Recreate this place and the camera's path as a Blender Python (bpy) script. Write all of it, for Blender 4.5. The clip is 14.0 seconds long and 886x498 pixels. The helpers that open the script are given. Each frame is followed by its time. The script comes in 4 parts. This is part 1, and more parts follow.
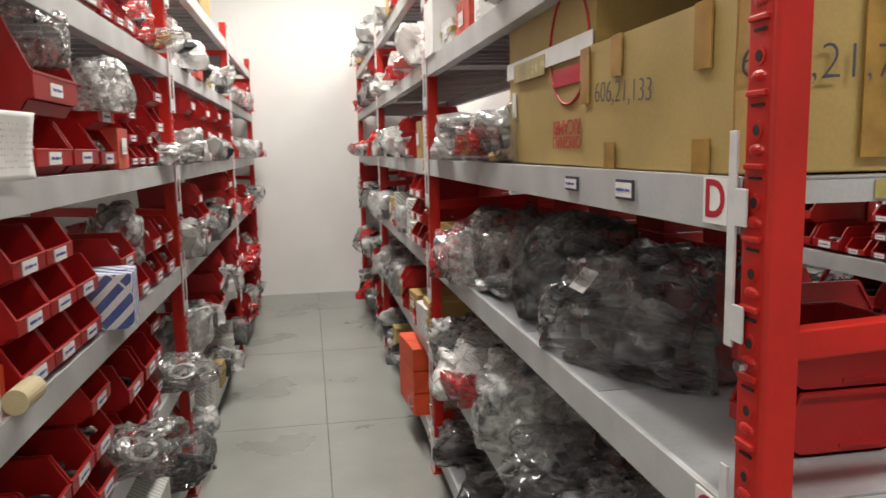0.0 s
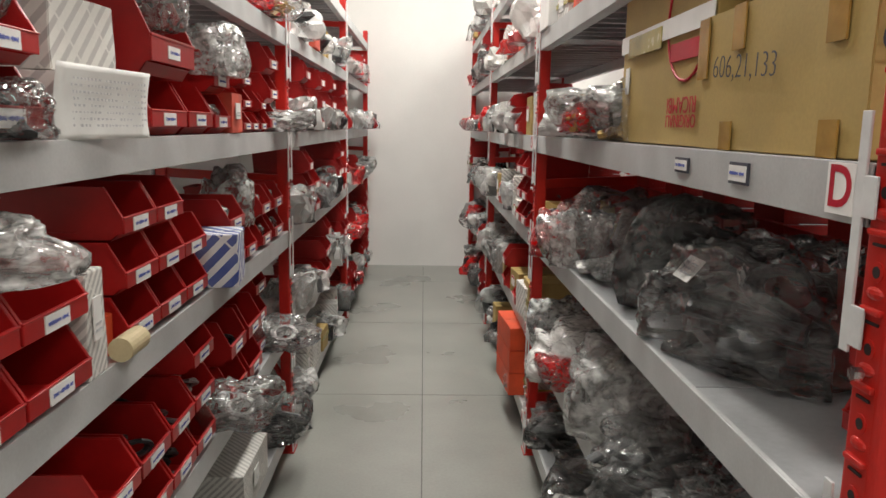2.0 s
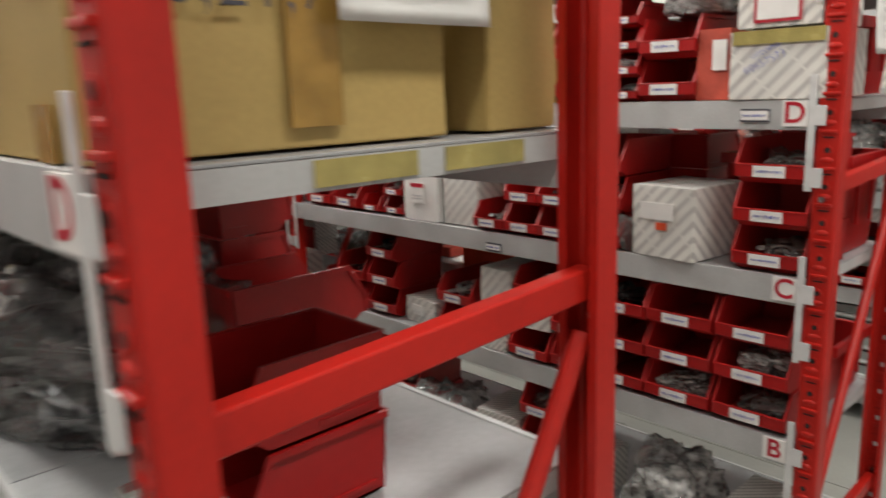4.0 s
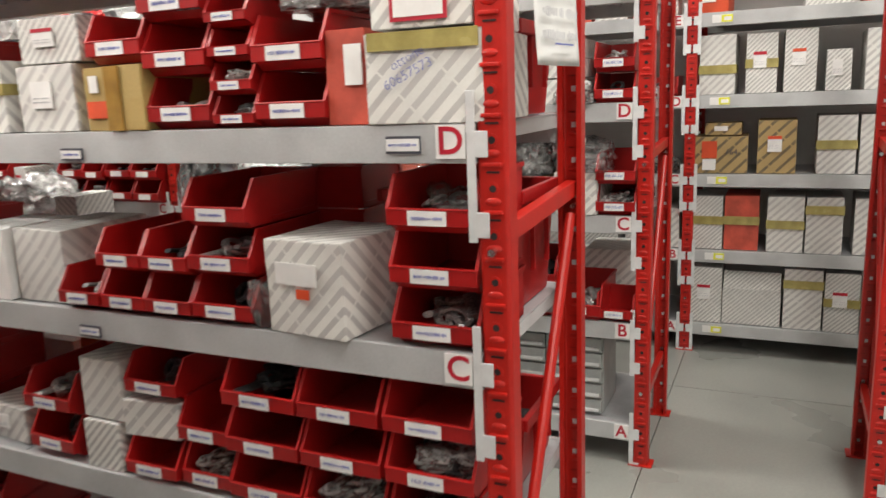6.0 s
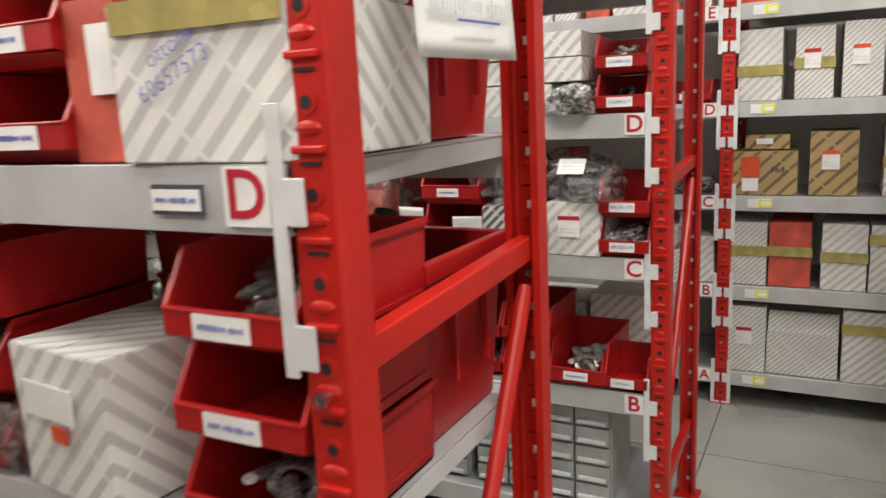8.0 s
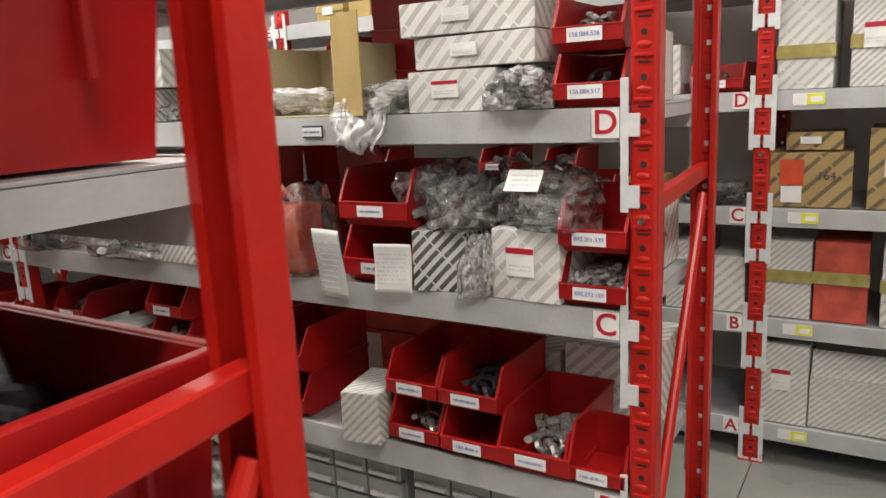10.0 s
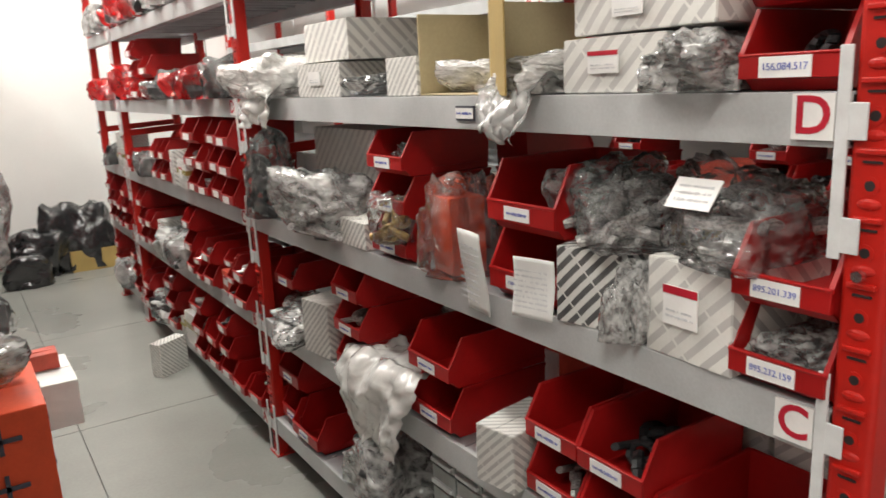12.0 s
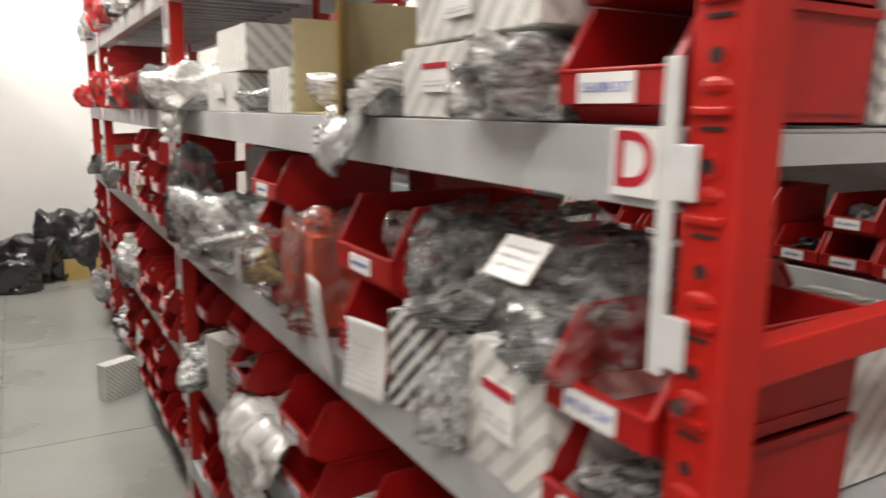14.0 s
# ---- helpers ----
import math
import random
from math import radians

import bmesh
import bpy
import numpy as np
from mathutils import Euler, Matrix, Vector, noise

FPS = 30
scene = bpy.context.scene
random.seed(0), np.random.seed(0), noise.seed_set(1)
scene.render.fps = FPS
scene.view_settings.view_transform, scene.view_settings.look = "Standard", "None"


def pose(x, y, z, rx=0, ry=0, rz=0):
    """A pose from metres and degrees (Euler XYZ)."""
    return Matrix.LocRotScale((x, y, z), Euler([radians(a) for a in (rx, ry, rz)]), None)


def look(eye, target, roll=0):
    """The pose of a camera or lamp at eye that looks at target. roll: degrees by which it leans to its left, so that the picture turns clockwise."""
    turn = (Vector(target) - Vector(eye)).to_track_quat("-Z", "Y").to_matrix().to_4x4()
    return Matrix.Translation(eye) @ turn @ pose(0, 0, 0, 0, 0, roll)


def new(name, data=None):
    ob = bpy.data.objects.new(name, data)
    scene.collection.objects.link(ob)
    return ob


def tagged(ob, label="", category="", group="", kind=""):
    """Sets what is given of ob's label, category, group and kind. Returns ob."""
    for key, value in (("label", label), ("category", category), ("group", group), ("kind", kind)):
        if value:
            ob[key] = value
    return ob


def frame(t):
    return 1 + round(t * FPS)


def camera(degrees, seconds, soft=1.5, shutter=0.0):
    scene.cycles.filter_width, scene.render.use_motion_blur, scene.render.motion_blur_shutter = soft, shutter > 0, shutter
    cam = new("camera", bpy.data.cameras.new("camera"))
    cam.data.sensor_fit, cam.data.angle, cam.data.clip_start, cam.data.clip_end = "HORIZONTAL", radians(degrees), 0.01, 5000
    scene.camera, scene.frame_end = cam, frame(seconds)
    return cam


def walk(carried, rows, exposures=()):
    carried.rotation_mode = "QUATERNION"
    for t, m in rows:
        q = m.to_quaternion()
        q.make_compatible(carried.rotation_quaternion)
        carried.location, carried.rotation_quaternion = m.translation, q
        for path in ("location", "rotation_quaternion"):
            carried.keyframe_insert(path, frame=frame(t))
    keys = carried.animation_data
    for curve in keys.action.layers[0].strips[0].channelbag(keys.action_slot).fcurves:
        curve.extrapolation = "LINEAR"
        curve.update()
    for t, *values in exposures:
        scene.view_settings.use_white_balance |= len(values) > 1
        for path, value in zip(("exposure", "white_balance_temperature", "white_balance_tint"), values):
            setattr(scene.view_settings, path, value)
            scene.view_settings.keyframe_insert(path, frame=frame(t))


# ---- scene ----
cam = camera(61.5, 14.0, shutter=0.5)
PATH = [
    (0, (-2.333, -1.083, 1.607), (-1.989, 0.87, 1.343), -1.1),
    (0.5, (-2.315, -1.105, 1.603), (-2.085, 0.863, 1.333), -0.3),
    (1, (-2.304, -1.113, 1.597), (-2.184, 0.862, 1.303), -0.1),
    (1.5, (-2.309, -1.102, 1.597), (-2.232, 0.872, 1.288), 0.2),
    (2, (-2.3, -1.047, 1.597), (-2.245, 0.926, 1.274), 1.0),
    (2.5, (-2.266, -0.972, 1.602), (-1.951, 0.974, 1.269), 0.1),
    (3, (-2.217, -0.869, 1.602), (-1.431, 0.937, 1.251), -0.6),
    (3.5, (-2.149, -0.824, 1.588), (-1.004, 0.78, 1.25), -1.6),
    (4, (-1.965, -0.774, 1.615), (-0.628, 0.655, 1.201), -2.0),
    (6.3, (-1.2, -0.561, 1.616), (0.592, 0.235, 1.221), -2.3),
    (6.5, (-1.112, -0.557, 1.623), (0.661, 0.289, 1.247), -1.7),
    (7, (-0.949, -0.594, 1.618), (0.771, 0.351, 1.232), -1.8),
    (7.5, (-0.798, -0.576, 1.604), (0.888, 0.421, 1.199), -2.9),
    (8, (-0.602, -0.541, 1.615), (1.137, 0.373, 1.236), -2.7),
    (8.2, (-0.546, -0.563, 1.631), (1.194, 0.336, 1.229), -2.3),
    (10.3, (0.241, -0.543, 1.603), (1.884, 0.526, 1.204), -2.8),
    (10.5, (0.29, -0.537, 1.604), (1.914, 0.56, 1.204), -2.8),
    (11, (0.448, -0.537, 1.606), (1.952, 0.713, 1.19), -3.5),
    (11.5, (0.629, -0.574, 1.605), (1.861, 0.942, 1.175), -3.0),
    (12, (0.734, -0.588, 1.605), (1.796, 1.046, 1.16), -2.7),
    (12.5, (0.778, -0.545, 1.551), (1.737, 1.164, 1.153), -0.9),
    (13, (0.89, -0.48, 1.563), (1.78, 1.268, 1.178), 0.1),
    (13.5, (1.001, -0.472, 1.567), (1.907, 1.274, 1.202), -1.1),
    (14, (1.235, -0.521, 1.576), (2.208, 1.188, 1.21), 0.7),
]
walk(cam, [(t, look(eye, target, roll)) for t, eye, target, roll in PATH],
     exposures=((0, -0.35), (1.5, -0.4), (2.5, -0.55), (3.5, -0.55), (4.2, -0.3), (6.3, -0.03), (14, -0.06)))

# ---------------------------------------------------------------- light
world = bpy.data.worlds.new("hall")
scene.world = world
world.use_nodes = True
world.node_tree.nodes["Background"].inputs[0].default_value = (0.9, 0.95, 1.0, 1)
world.node_tree.nodes["Background"].inputs[1].default_value = 0.008
scene.view_settings.exposure = 0.0


def strip_light(x, y, length, along_y, watts):
    """An area lamp under the ceiling, standing for an unseen fluorescent strip."""
    d = bpy.data.lights.new("ceiling_tube", "AREA")
    d.shape, d.size, d.size_y, d.energy = "RECTANGLE", 0.3, length, watts
    d.color = (1.0, 0.96, 0.89)
    ob = new("ceiling_tube", d)
    ob.matrix_world = pose(x, y, 3.82, 0, 0, 0 if along_y else 90)


AISLES = (-2.35, -0.58, 1.2, 2.85)
# unseen cross-aisle lamps, added to brighten the rack ends and fronts
CROSS_FILL = (-2.9, -0.4, 2.2)
for lx, watts in zip(AISLES, (225, 115, 195, 118)):
    strip_light(lx, 3.8, 5.4, True, watts)
for lx, watts in zip(CROSS_FILL, (48, 84, 42)):
    strip_light(lx, -1.2, 1.6, False, watts)

# ---------------------------------------------------------------- materials


def node_mat(name, color, rough=0.5, metal=0.0, vary=0.12, scale=6.0, fine=120.0, bump=0.05, rough_vary=0.1, per_object=0.0,
             coat=0.0, stain=None):
    """A plain painted or raw surface: blotches, fine grain, a little relief and uneven gloss."""
    m = bpy.data.materials.new(name)
    m.use_nodes = True
    nt = m.node_tree
    b = nt.nodes["Principled BSDF"]
    tc = nt.nodes.new("ShaderNodeTexCoord")
    big, small = nt.nodes.new("ShaderNodeTexNoise"), nt.nodes.new("ShaderNodeTexNoise")
    big.inputs["Scale"].default_value, big.inputs["Detail"].default_value = scale, 5
    small.inputs["Scale"].default_value, small.inputs["Detail"].default_value = fine, 3
    for n in (big, small):
        nt.links.new(tc.outputs["Object"], n.inputs["Vector"])
    dark = [c * (1 - 2 * vary) for c in color]
    if stain:
        dark = stain
    light = [min(1, c * (1 + vary)) for c in color]
    ramp = nt.nodes.new("ShaderNodeValToRGB")
    ramp.color_ramp.elements[0].position, ramp.color_ramp.elements[1].position = 0.3, 0.62
    ramp.color_ramp.elements[0].color, ramp.color_ramp.elements[1].color = (*dark, 1), (*light, 1)
    nt.links.new(big.outputs["Fac"], ramp.inputs[0])
    mix = nt.nodes.new("ShaderNodeMixRGB")
    mix.blend_type, mix.inputs[0].default_value = "OVERLAY", 0.12
    nt.links.new(ramp.outputs[0], mix.inputs[1])
    nt.links.new(small.outputs["Fac"], mix.inputs[2])
    out = mix.outputs[0]
    if per_object:
        oi, hsv, mr = nt.nodes.new("ShaderNodeObjectInfo"), nt.nodes.new("ShaderNodeHueSaturation"), nt.nodes.new("ShaderNodeMapRange")
        mr.inputs["To Min"].default_value, mr.inputs["To Max"].default_value = 1 - per_object, 1 + per_object
        nt.links.new(oi.outputs["Random"], mr.inputs["Value"])
        nt.links.new(mr.outputs[0], hsv.inputs["Value"])
        nt.links.new(out, hsv.inputs["Color"])
        out = hsv.outputs[0]
    nt.links.new(out, b.inputs["Base Color"])
    rr = nt.nodes.new("ShaderNodeMapRange")
    rr.inputs["To Min"].default_value, rr.inputs["To Max"].default_value = max(0.02, rough - rough_vary), min(1, rough + rough_vary)
    nt.links.new(big.outputs["Fac"], rr.inputs["Value"])
    nt.links.new(rr.outputs[0], b.inputs["Roughness"])
    bp = nt.nodes.new("ShaderNodeBump")
    bp.inputs["Strength"].default_value, bp.inputs["Distance"].default_value = bump, 0.004
    nt.links.new(small.outputs["Fac"], bp.inputs["Height"])
    nt.links.new(bp.outputs[0], b.inputs["Normal"])
    b.inputs["Metallic"].default_value = metal
    b.inputs["Coat Weight"].default_value = coat
    return m


def striped_mat(name, paper, ink, period=0.04, share=0.45, wobble=0.0):
    """Printed card: diagonal bands of small print on a pale or brown ground."""
    m = node_mat(name, paper, 0.62, vary=0.07, scale=5, fine=160, bump=0.06, per_object=0.06)
    nt = m.node_tree
    b = nt.nodes["Principled BSDF"]
    tc = nt.nodes.new("ShaderNodeTexCoord")
    sep = nt.nodes.new("ShaderNodeSeparateXYZ")
    nt.links.new(tc.outputs["Object"], sep.inputs[0])

    def calc(op, a, v):
        n = nt.nodes.new("ShaderNodeMath")
        n.operation = op
        for i, s in enumerate((a, v)):
            if isinstance(s, (int, float)):
                n.inputs[i].default_value = s
            else:
                nt.links.new(s, n.inputs[i])
        return n.outputs[0]

    s = calc("ADD", calc("ADD", sep.outputs[0], sep.outputs[1]), sep.outputs[2])
    band = calc("LESS_THAN", calc("FRACT", calc("DIVIDE", s, period), 0), share)
    cross = calc("SUBTRACT", calc("ADD", sep.outputs[0], sep.outputs[1]), sep.outputs[2])
    dash = calc("LESS_THAN", calc("FRACT", calc("DIVIDE", cross, period * 3.1), 0), 0.95)
    wear = nt.nodes.new("ShaderNodeTexNoise")
    wear.inputs["Scale"].default_value = 14
    nt.links.new(tc.outputs["Object"], wear.inputs["Vector"])
    fac = calc("MULTIPLY", calc("MULTIPLY", band, dash), calc("ADD", calc("MULTIPLY", wear.outputs["Fac"], 0.3), 0.75))
    mix = nt.nodes.new("ShaderNodeMixRGB")
    mix.inputs[2].default_value = (*ink, 1)
    nt.links.new(fac, mix.inputs[0])
    nt.links.new(b.inputs["Base Color"].links[0].from_socket, mix.inputs[1])
    nt.links.new(mix.outputs[0], b.inputs["Base Color"])
    return m


def film_mat(name, tint, cover, rough=0.12, cloud=0.25, creases=0.4):
    """Crumpled plastic film: partly see-through, with sharp gloss on its folds."""
    m = bpy.data.materials.new(name)
    m.use_nodes = True
    nt = m.node_tree
    b = nt.nodes["Principled BSDF"]
    b.inputs["Base Color"].default_value, b.inputs["Roughness"].default_value = (*tint, 1), rough
    b.inputs["Specular IOR Level"].default_value = 0.6
    tr, mx, gl, top = (nt.nodes.new(k) for k in ("ShaderNodeBsdfTransparent", "ShaderNodeMixShader", "ShaderNodeBsdfGlossy", "ShaderNodeMixShader"))
    tc, nz, wv = nt.nodes.new("ShaderNodeTexCoord"), nt.nodes.new("ShaderNodeTexNoise"), nt.nodes.new("ShaderNodeTexNoise")
    nz.inputs["Scale"].default_value, nz.inputs["Detail"].default_value = 9, 4
    wv.inputs["Scale"].default_value, wv.inputs["Detail"].default_value = 4, 2
    nt.links.new(tc.outputs["Object"], nz.inputs["Vector"])
    nt.links.new(tc.outputs["Object"], wv.inputs["Vector"])
    mr = nt.nodes.new("ShaderNodeMapRange")
    mr.inputs["From Min"].default_value, mr.inputs["From Max"].default_value = 0.35, 0.7
    mr.inputs["To Min"].default_value, mr.inputs["To Max"].default_value = max(0, cover - cloud), min(1, cover + cloud)
    nt.links.new(nz.outputs["Fac"], mr.inputs["Value"])
    nt.links.new(mr.outputs[0], mx.inputs[0])
    warp, vo, vs = nt.nodes.new("ShaderNodeVectorMath"), nt.nodes.new("ShaderNodeTexVoronoi"), nt.nodes.new("ShaderNodeTexVoronoi")
    warp.operation = "MULTIPLY_ADD"
    warp.inputs[1].default_value = (0.4, 0.4, 0.4)
    nt.links.new(wv.outputs["Color"], warp.inputs[0])
    nt.links.new(tc.outputs["Object"], warp.inputs[2])
    vo.inputs["Scale"].default_value, vs.inputs["Scale"].default_value = 4.0, 9.0
    vo.feature = "DISTANCE_TO_EDGE"
    add = nt.nodes.new("ShaderNodeMath")
    add.operation, add.inputs[1].default_value = "MULTIPLY_ADD", 0.12
    nt.links.new(warp.outputs[0], vo.inputs["Vector"])
    nt.links.new(warp.outputs[0], vs.inputs["Vector"])
    nt.links.new(vs.outputs["Distance"], add.inputs[0])
    nt.links.new(vo.outputs["Distance"], add.inputs[2])
    bp, fr = nt.nodes.new("ShaderNodeBump"), nt.nodes.new("ShaderNodeFresnel")
    bp.inputs["Strength"].default_value, bp.inputs["Distance"].default_value = creases, 0.06
    fr.inputs["IOR"].default_value = 1.45
    gl.inputs["Roughness"].default_value = rough
    nt.links.new(add.outputs[0], bp.inputs["Height"])
    for n in (b, gl, fr):
        nt.links.new(bp.outputs[0], n.inputs["Normal"])
    nt.links.new(tr.outputs[0], mx.inputs[1])
    nt.links.new(b.outputs[0], mx.inputs[2])
    nt.links.new(fr.outputs[0], top.inputs[0])
    nt.links.new(mx.outputs[0], top.inputs[1])
    nt.links.new(gl.outputs[0], top.inputs[2])
    nt.links.new(top.outputs[0], nt.nodes["Material Output"].inputs["Surface"])
    return m


RED = node_mat("red_enamel", (0.50, 0.014, 0.008), 0.36, vary=0.1, scale=4, fine=90, bump=0.03)
BIN = node_mat("red_polypropylene", (0.36, 0.008, 0.008), 0.36, vary=0.1, scale=7, fine=60, bump=0.05, per_object=0.12)
GREY = node_mat("grey_beam_paint", (0.50, 0.51, 0.51), 0.42, vary=0.08, scale=5, fine=150, bump=0.03)
DECK = node_mat("galvanised_deck", (0.42, 0.43, 0.44), 0.34, metal=0.35, vary=0.14, scale=3, fine=80, bump=0.03)
ZINC = node_mat("zinc_plate", (0.72, 0.73, 0.73), 0.4, metal=0.1, vary=0.05, scale=20, fine=200, bump=0.03)
STEEL = node_mat("bright_bolt", (0.6, 0.6, 0.6), 0.25, metal=1.0, vary=0.1, scale=60)
HOLE = node_mat("hole_shadow", (0.02, 0.012, 0.012), 0.8, vary=0.1)
WHITE = node_mat("white_card", (0.82, 0.81, 0.79), 0.6, vary=0.04, scale=12, fine=200, bump=0.03, per_object=0.04)
PAPER = node_mat("white_paper", (0.80, 0.80, 0.78), 0.7, vary=0.05, scale=9, fine=180, bump=0.05)
INK = node_mat("dark_ink", (0.06, 0.06, 0.08), 0.6, vary=0.1)
BLUE_INK = node_mat("blue_pen", (0.12, 0.15, 0.46), 0.6, vary=0.1)
PALE_INK = node_mat("pale_print", (0.55, 0.55, 0.57), 0.6, vary=0.1)
LETTER = node_mat("crimson_letter", (0.47, 0.01, 0.03), 0.5, vary=0.06)
YELLOW = node_mat("yellow_sticker", (0.80, 0.80, 0.06), 0.5, vary=0.05)
STRIPE = striped_mat("striped_carton", (0.74, 0.73, 0.69), (0.50, 0.485, 0.47), 0.045, 0.42)
STRIPE_FINE = striped_mat("fine_striped_carton", (0.76, 0.75, 0.71), (0.44, 0.43, 0.415), 0.026, 0.45)
STRIPE_DARK = striped_mat("black_striped_carton", (0.72, 0.72, 0.69), (0.03, 0.03, 0.035), 0.034, 0.5)
STRIPE_BLUE = striped_mat("blue_striped_carton", (0.76, 0.77, 0.78), (0.03, 0.07, 0.32), 0.06, 0.55)
STRIPE_KRAFT = striped_mat("kraft_striped_carton", (0.44, 0.31, 0.13), (0.13, 0.10, 0.06), 0.075, 0.3)
KRAFT = node_mat("kraft_card", (0.42, 0.295, 0.10), 0.65, vary=0.08, scale=4, fine=140, bump=0.05, per_object=0.08)
KRAFT_IN = node_mat("pale_kraft", (0.56, 0.47, 0.28), 0.7, vary=0.06, scale=5)
TAPE = node_mat("brown_tape", (0.36, 0.21, 0.05), 0.22, vary=0.14, scale=14, bump=0.02)
TAPE_OLD = node_mat("olive_tape", (0.38, 0.32, 0.11), 0.25, vary=0.14, scale=14, bump=0.02)
PINK_BOX = node_mat("faded_red_card", (0.58, 0.09, 0.055), 0.6, vary=0.2, scale=9)
ORANGE = node_mat("orange_card", (0.66, 0.075, 0.02), 0.55, vary=0.1, scale=8, per_object=0.06)
BLACK = node_mat("black_rubber", (0.022, 0.022, 0.024), 0.5, vary=0.25, scale=20, bump=0.12)
DARK = node_mat("dark_metal_parts", (0.09, 0.09, 0.095), 0.35, metal=0.5, vary=0.4, scale=30, bump=0.15)
SILVER = node_mat("cast_parts", (0.45, 0.44, 0.43), 0.35, metal=0.6, vary=0.3, scale=30, bump=0.15)
BROWN = node_mat("brass_parts", (0.34, 0.22, 0.07), 0.4, metal=0.4, vary=0.3, scale=30, bump=0.1)
CLEAR = film_mat("clear_film", (0.78, 0.78, 0.77), 0.13, 0.06, 0.12, 0.34)
CLOUDY = film_mat("cloudy_film", (0.84, 0.84, 0.82), 0.42, 0.12, 0.3, 0.3)
MILK = film_mat("milky_foam_film", (0.84, 0.83, 0.80), 0.82, 0.25, 0.16, 0.42)
BAGGED = {BLACK: film_mat("bagged_black_part", (0.02, 0.02, 0.022), 1.0, 0.2, 0.0, 0.3), DARK: film_mat("bagged_dark_part", (0.07, 0.07, 0.072), 1.0, 0.28, 0.0, 0.3),
          SILVER: film_mat("bagged_grey_part", (0.35, 0.345, 0.33), 1.0, 0.35, 0.0, 0.3), BROWN: film_mat("bagged_orange_part", (0.42, 0.12, 0.03), 1.0, 0.4, 0.0, 0.3)}
REDFILM = film_mat("red_film", (0.58, 0.02, 0.02), 0.7)
DRAWER = node_mat("grey_plastic_drawer", (0.36, 0.38, 0.37), 0.4, vary=0.1, scale=12)
PLASTER = node_mat("white_plaster", (0.82, 0.81, 0.785), 0.8, vary=0.03, scale=1.3, fine=60, bump=0.06)
CEIL = node_mat("ceiling_paint", (0.7, 0.7, 0.69), 0.85, vary=0.05, scale=1.5)
SLAB = node_mat("ground_concrete", (0.29, 0.295, 0.27), 0.3, vary=0.1, scale=1.4, fine=70, bump=0.02, rough_vary=0.12)
JOINT = node_mat("joint_filler", (0.12, 0.12, 0.115), 0.8, vary=0.2, scale=20)
TUBE_W = node_mat("lamp_white", (0.8, 0.8, 0.8), 0.4)

# ---------------------------------------------------------------- mesh helpers


def box_into(bm, x0, y0, z0, x1, y1, z1, bevel=0.0, mi=0):
    r = bmesh.ops.create_cube(bm, size=1)
    vs = r["verts"]
    for v in vs:
        v.co = Vector((x0 + (v.co.x + 0.5) * (x1 - x0), y0 + (v.co.y + 0.5) * (y1 - y0), z0 + (v.co.z + 0.5) * (z1 - z0)))
    fs = {f for v in vs for f in v.link_faces}
    for f in fs:
        f.material_index = mi
    if bevel:
        es = {e for v in vs for e in v.link_edges}
        r = bmesh.ops.bevel(bm, geom=list(es), offset=bevel, segments=2, affect="EDGES", profile=0.5)
        for f in r["faces"]:
            f.material_index = mi
    return vs


def tube_into(bm, a, b, r, seg=10, mi=0):
    a, b = Vector(a), Vector(b)
    m = Matrix.Translation((a + b) / 2) @ (b - a).to_track_quat("Z", "Y").to_matrix().to_4x4()
    q = bmesh.ops.create_cone(bm, cap_ends=True, segments=seg, radius1=r, radius2=r, depth=(b - a).length, matrix=m)
    for f in {f for v in q["verts"] for f in v.link_faces}:
        f.material_index = mi


def prism_into(bm, pts, y0, y1, mi=0):
    """A plate cut to the outline pts (x, z), from y0 to y1."""
    a = [bm.verts.new((x, y0, z)) for x, z in pts]
    b = [bm.verts.new((x, y1, z)) for x, z in pts]
    n = len(pts)
    fs = [bm.faces.new(a), bm.faces.new(b[::-1])]
    for i in range(n):
        fs.append(bm.faces.new((a[(i + 1) % n], a[i], b[i], b[(i + 1) % n])))
    for f in fs:
        f.material_index = mi


def mesh_of(name, bm, mats, smooth=False):
    bmesh.ops.recalc_face_normals(bm, faces=bm.faces)
    me = bpy.data.meshes.new(name)
    bm.to_mesh(me)
    bm.free()
    for m in (mats if isinstance(mats, (list, tuple)) else (mats,)):
        me.materials.append(m)
    if smooth:
        me.shade_smooth()
    return me


def put_part(name, me, parent, m=None, label=""):
    ob = new(name, me)
    ob.parent = parent
    if m is not None:
        ob.matrix_basis = m
    if label:
        ob["label"] = label
    return ob


def part(name, bm, mats, parent, label="", smooth=False):
    return put_part(name, mesh_of(name, bm, mats, smooth), parent, None, label)


def one_box(x0, y0, z0, x1, y1, z1, bevel=0.0):
    bm = bmesh.new()
    box_into(bm, x0, y0, z0, x1, y1, z1, bevel)
    return bm


TEXTS = {}
FACING = Matrix(((0, 0, -1, 0), (-1, 0, 0, 0), (0, 1, 0, 0), (0, 0, 0, 1)))


def text_mesh(s, size, mat, bold=0.0):
    """Writing as a thin mesh that faces -x, centred."""
    key = (s, size, mat.name, bold)
    if key not in TEXTS:
        c = bpy.data.curves.new("writing", "FONT")
        c.body, c.size, c.align_x, c.align_y, c.extrude, c.offset = s, size, "CENTER", "CENTER", 0.0004, bold
        c.resolution_u = 4
        ob = new("writing", c)
        me = bpy.data.meshes.new_from_object(ob.evaluated_get(bpy.context.evaluated_depsgraph_get()))
        me.transform(FACING)
        me.materials.clear()
        me.materials.append(mat)
        bpy.data.objects.remove(ob)
        TEXTS[key] = me
    return TEXTS[key]


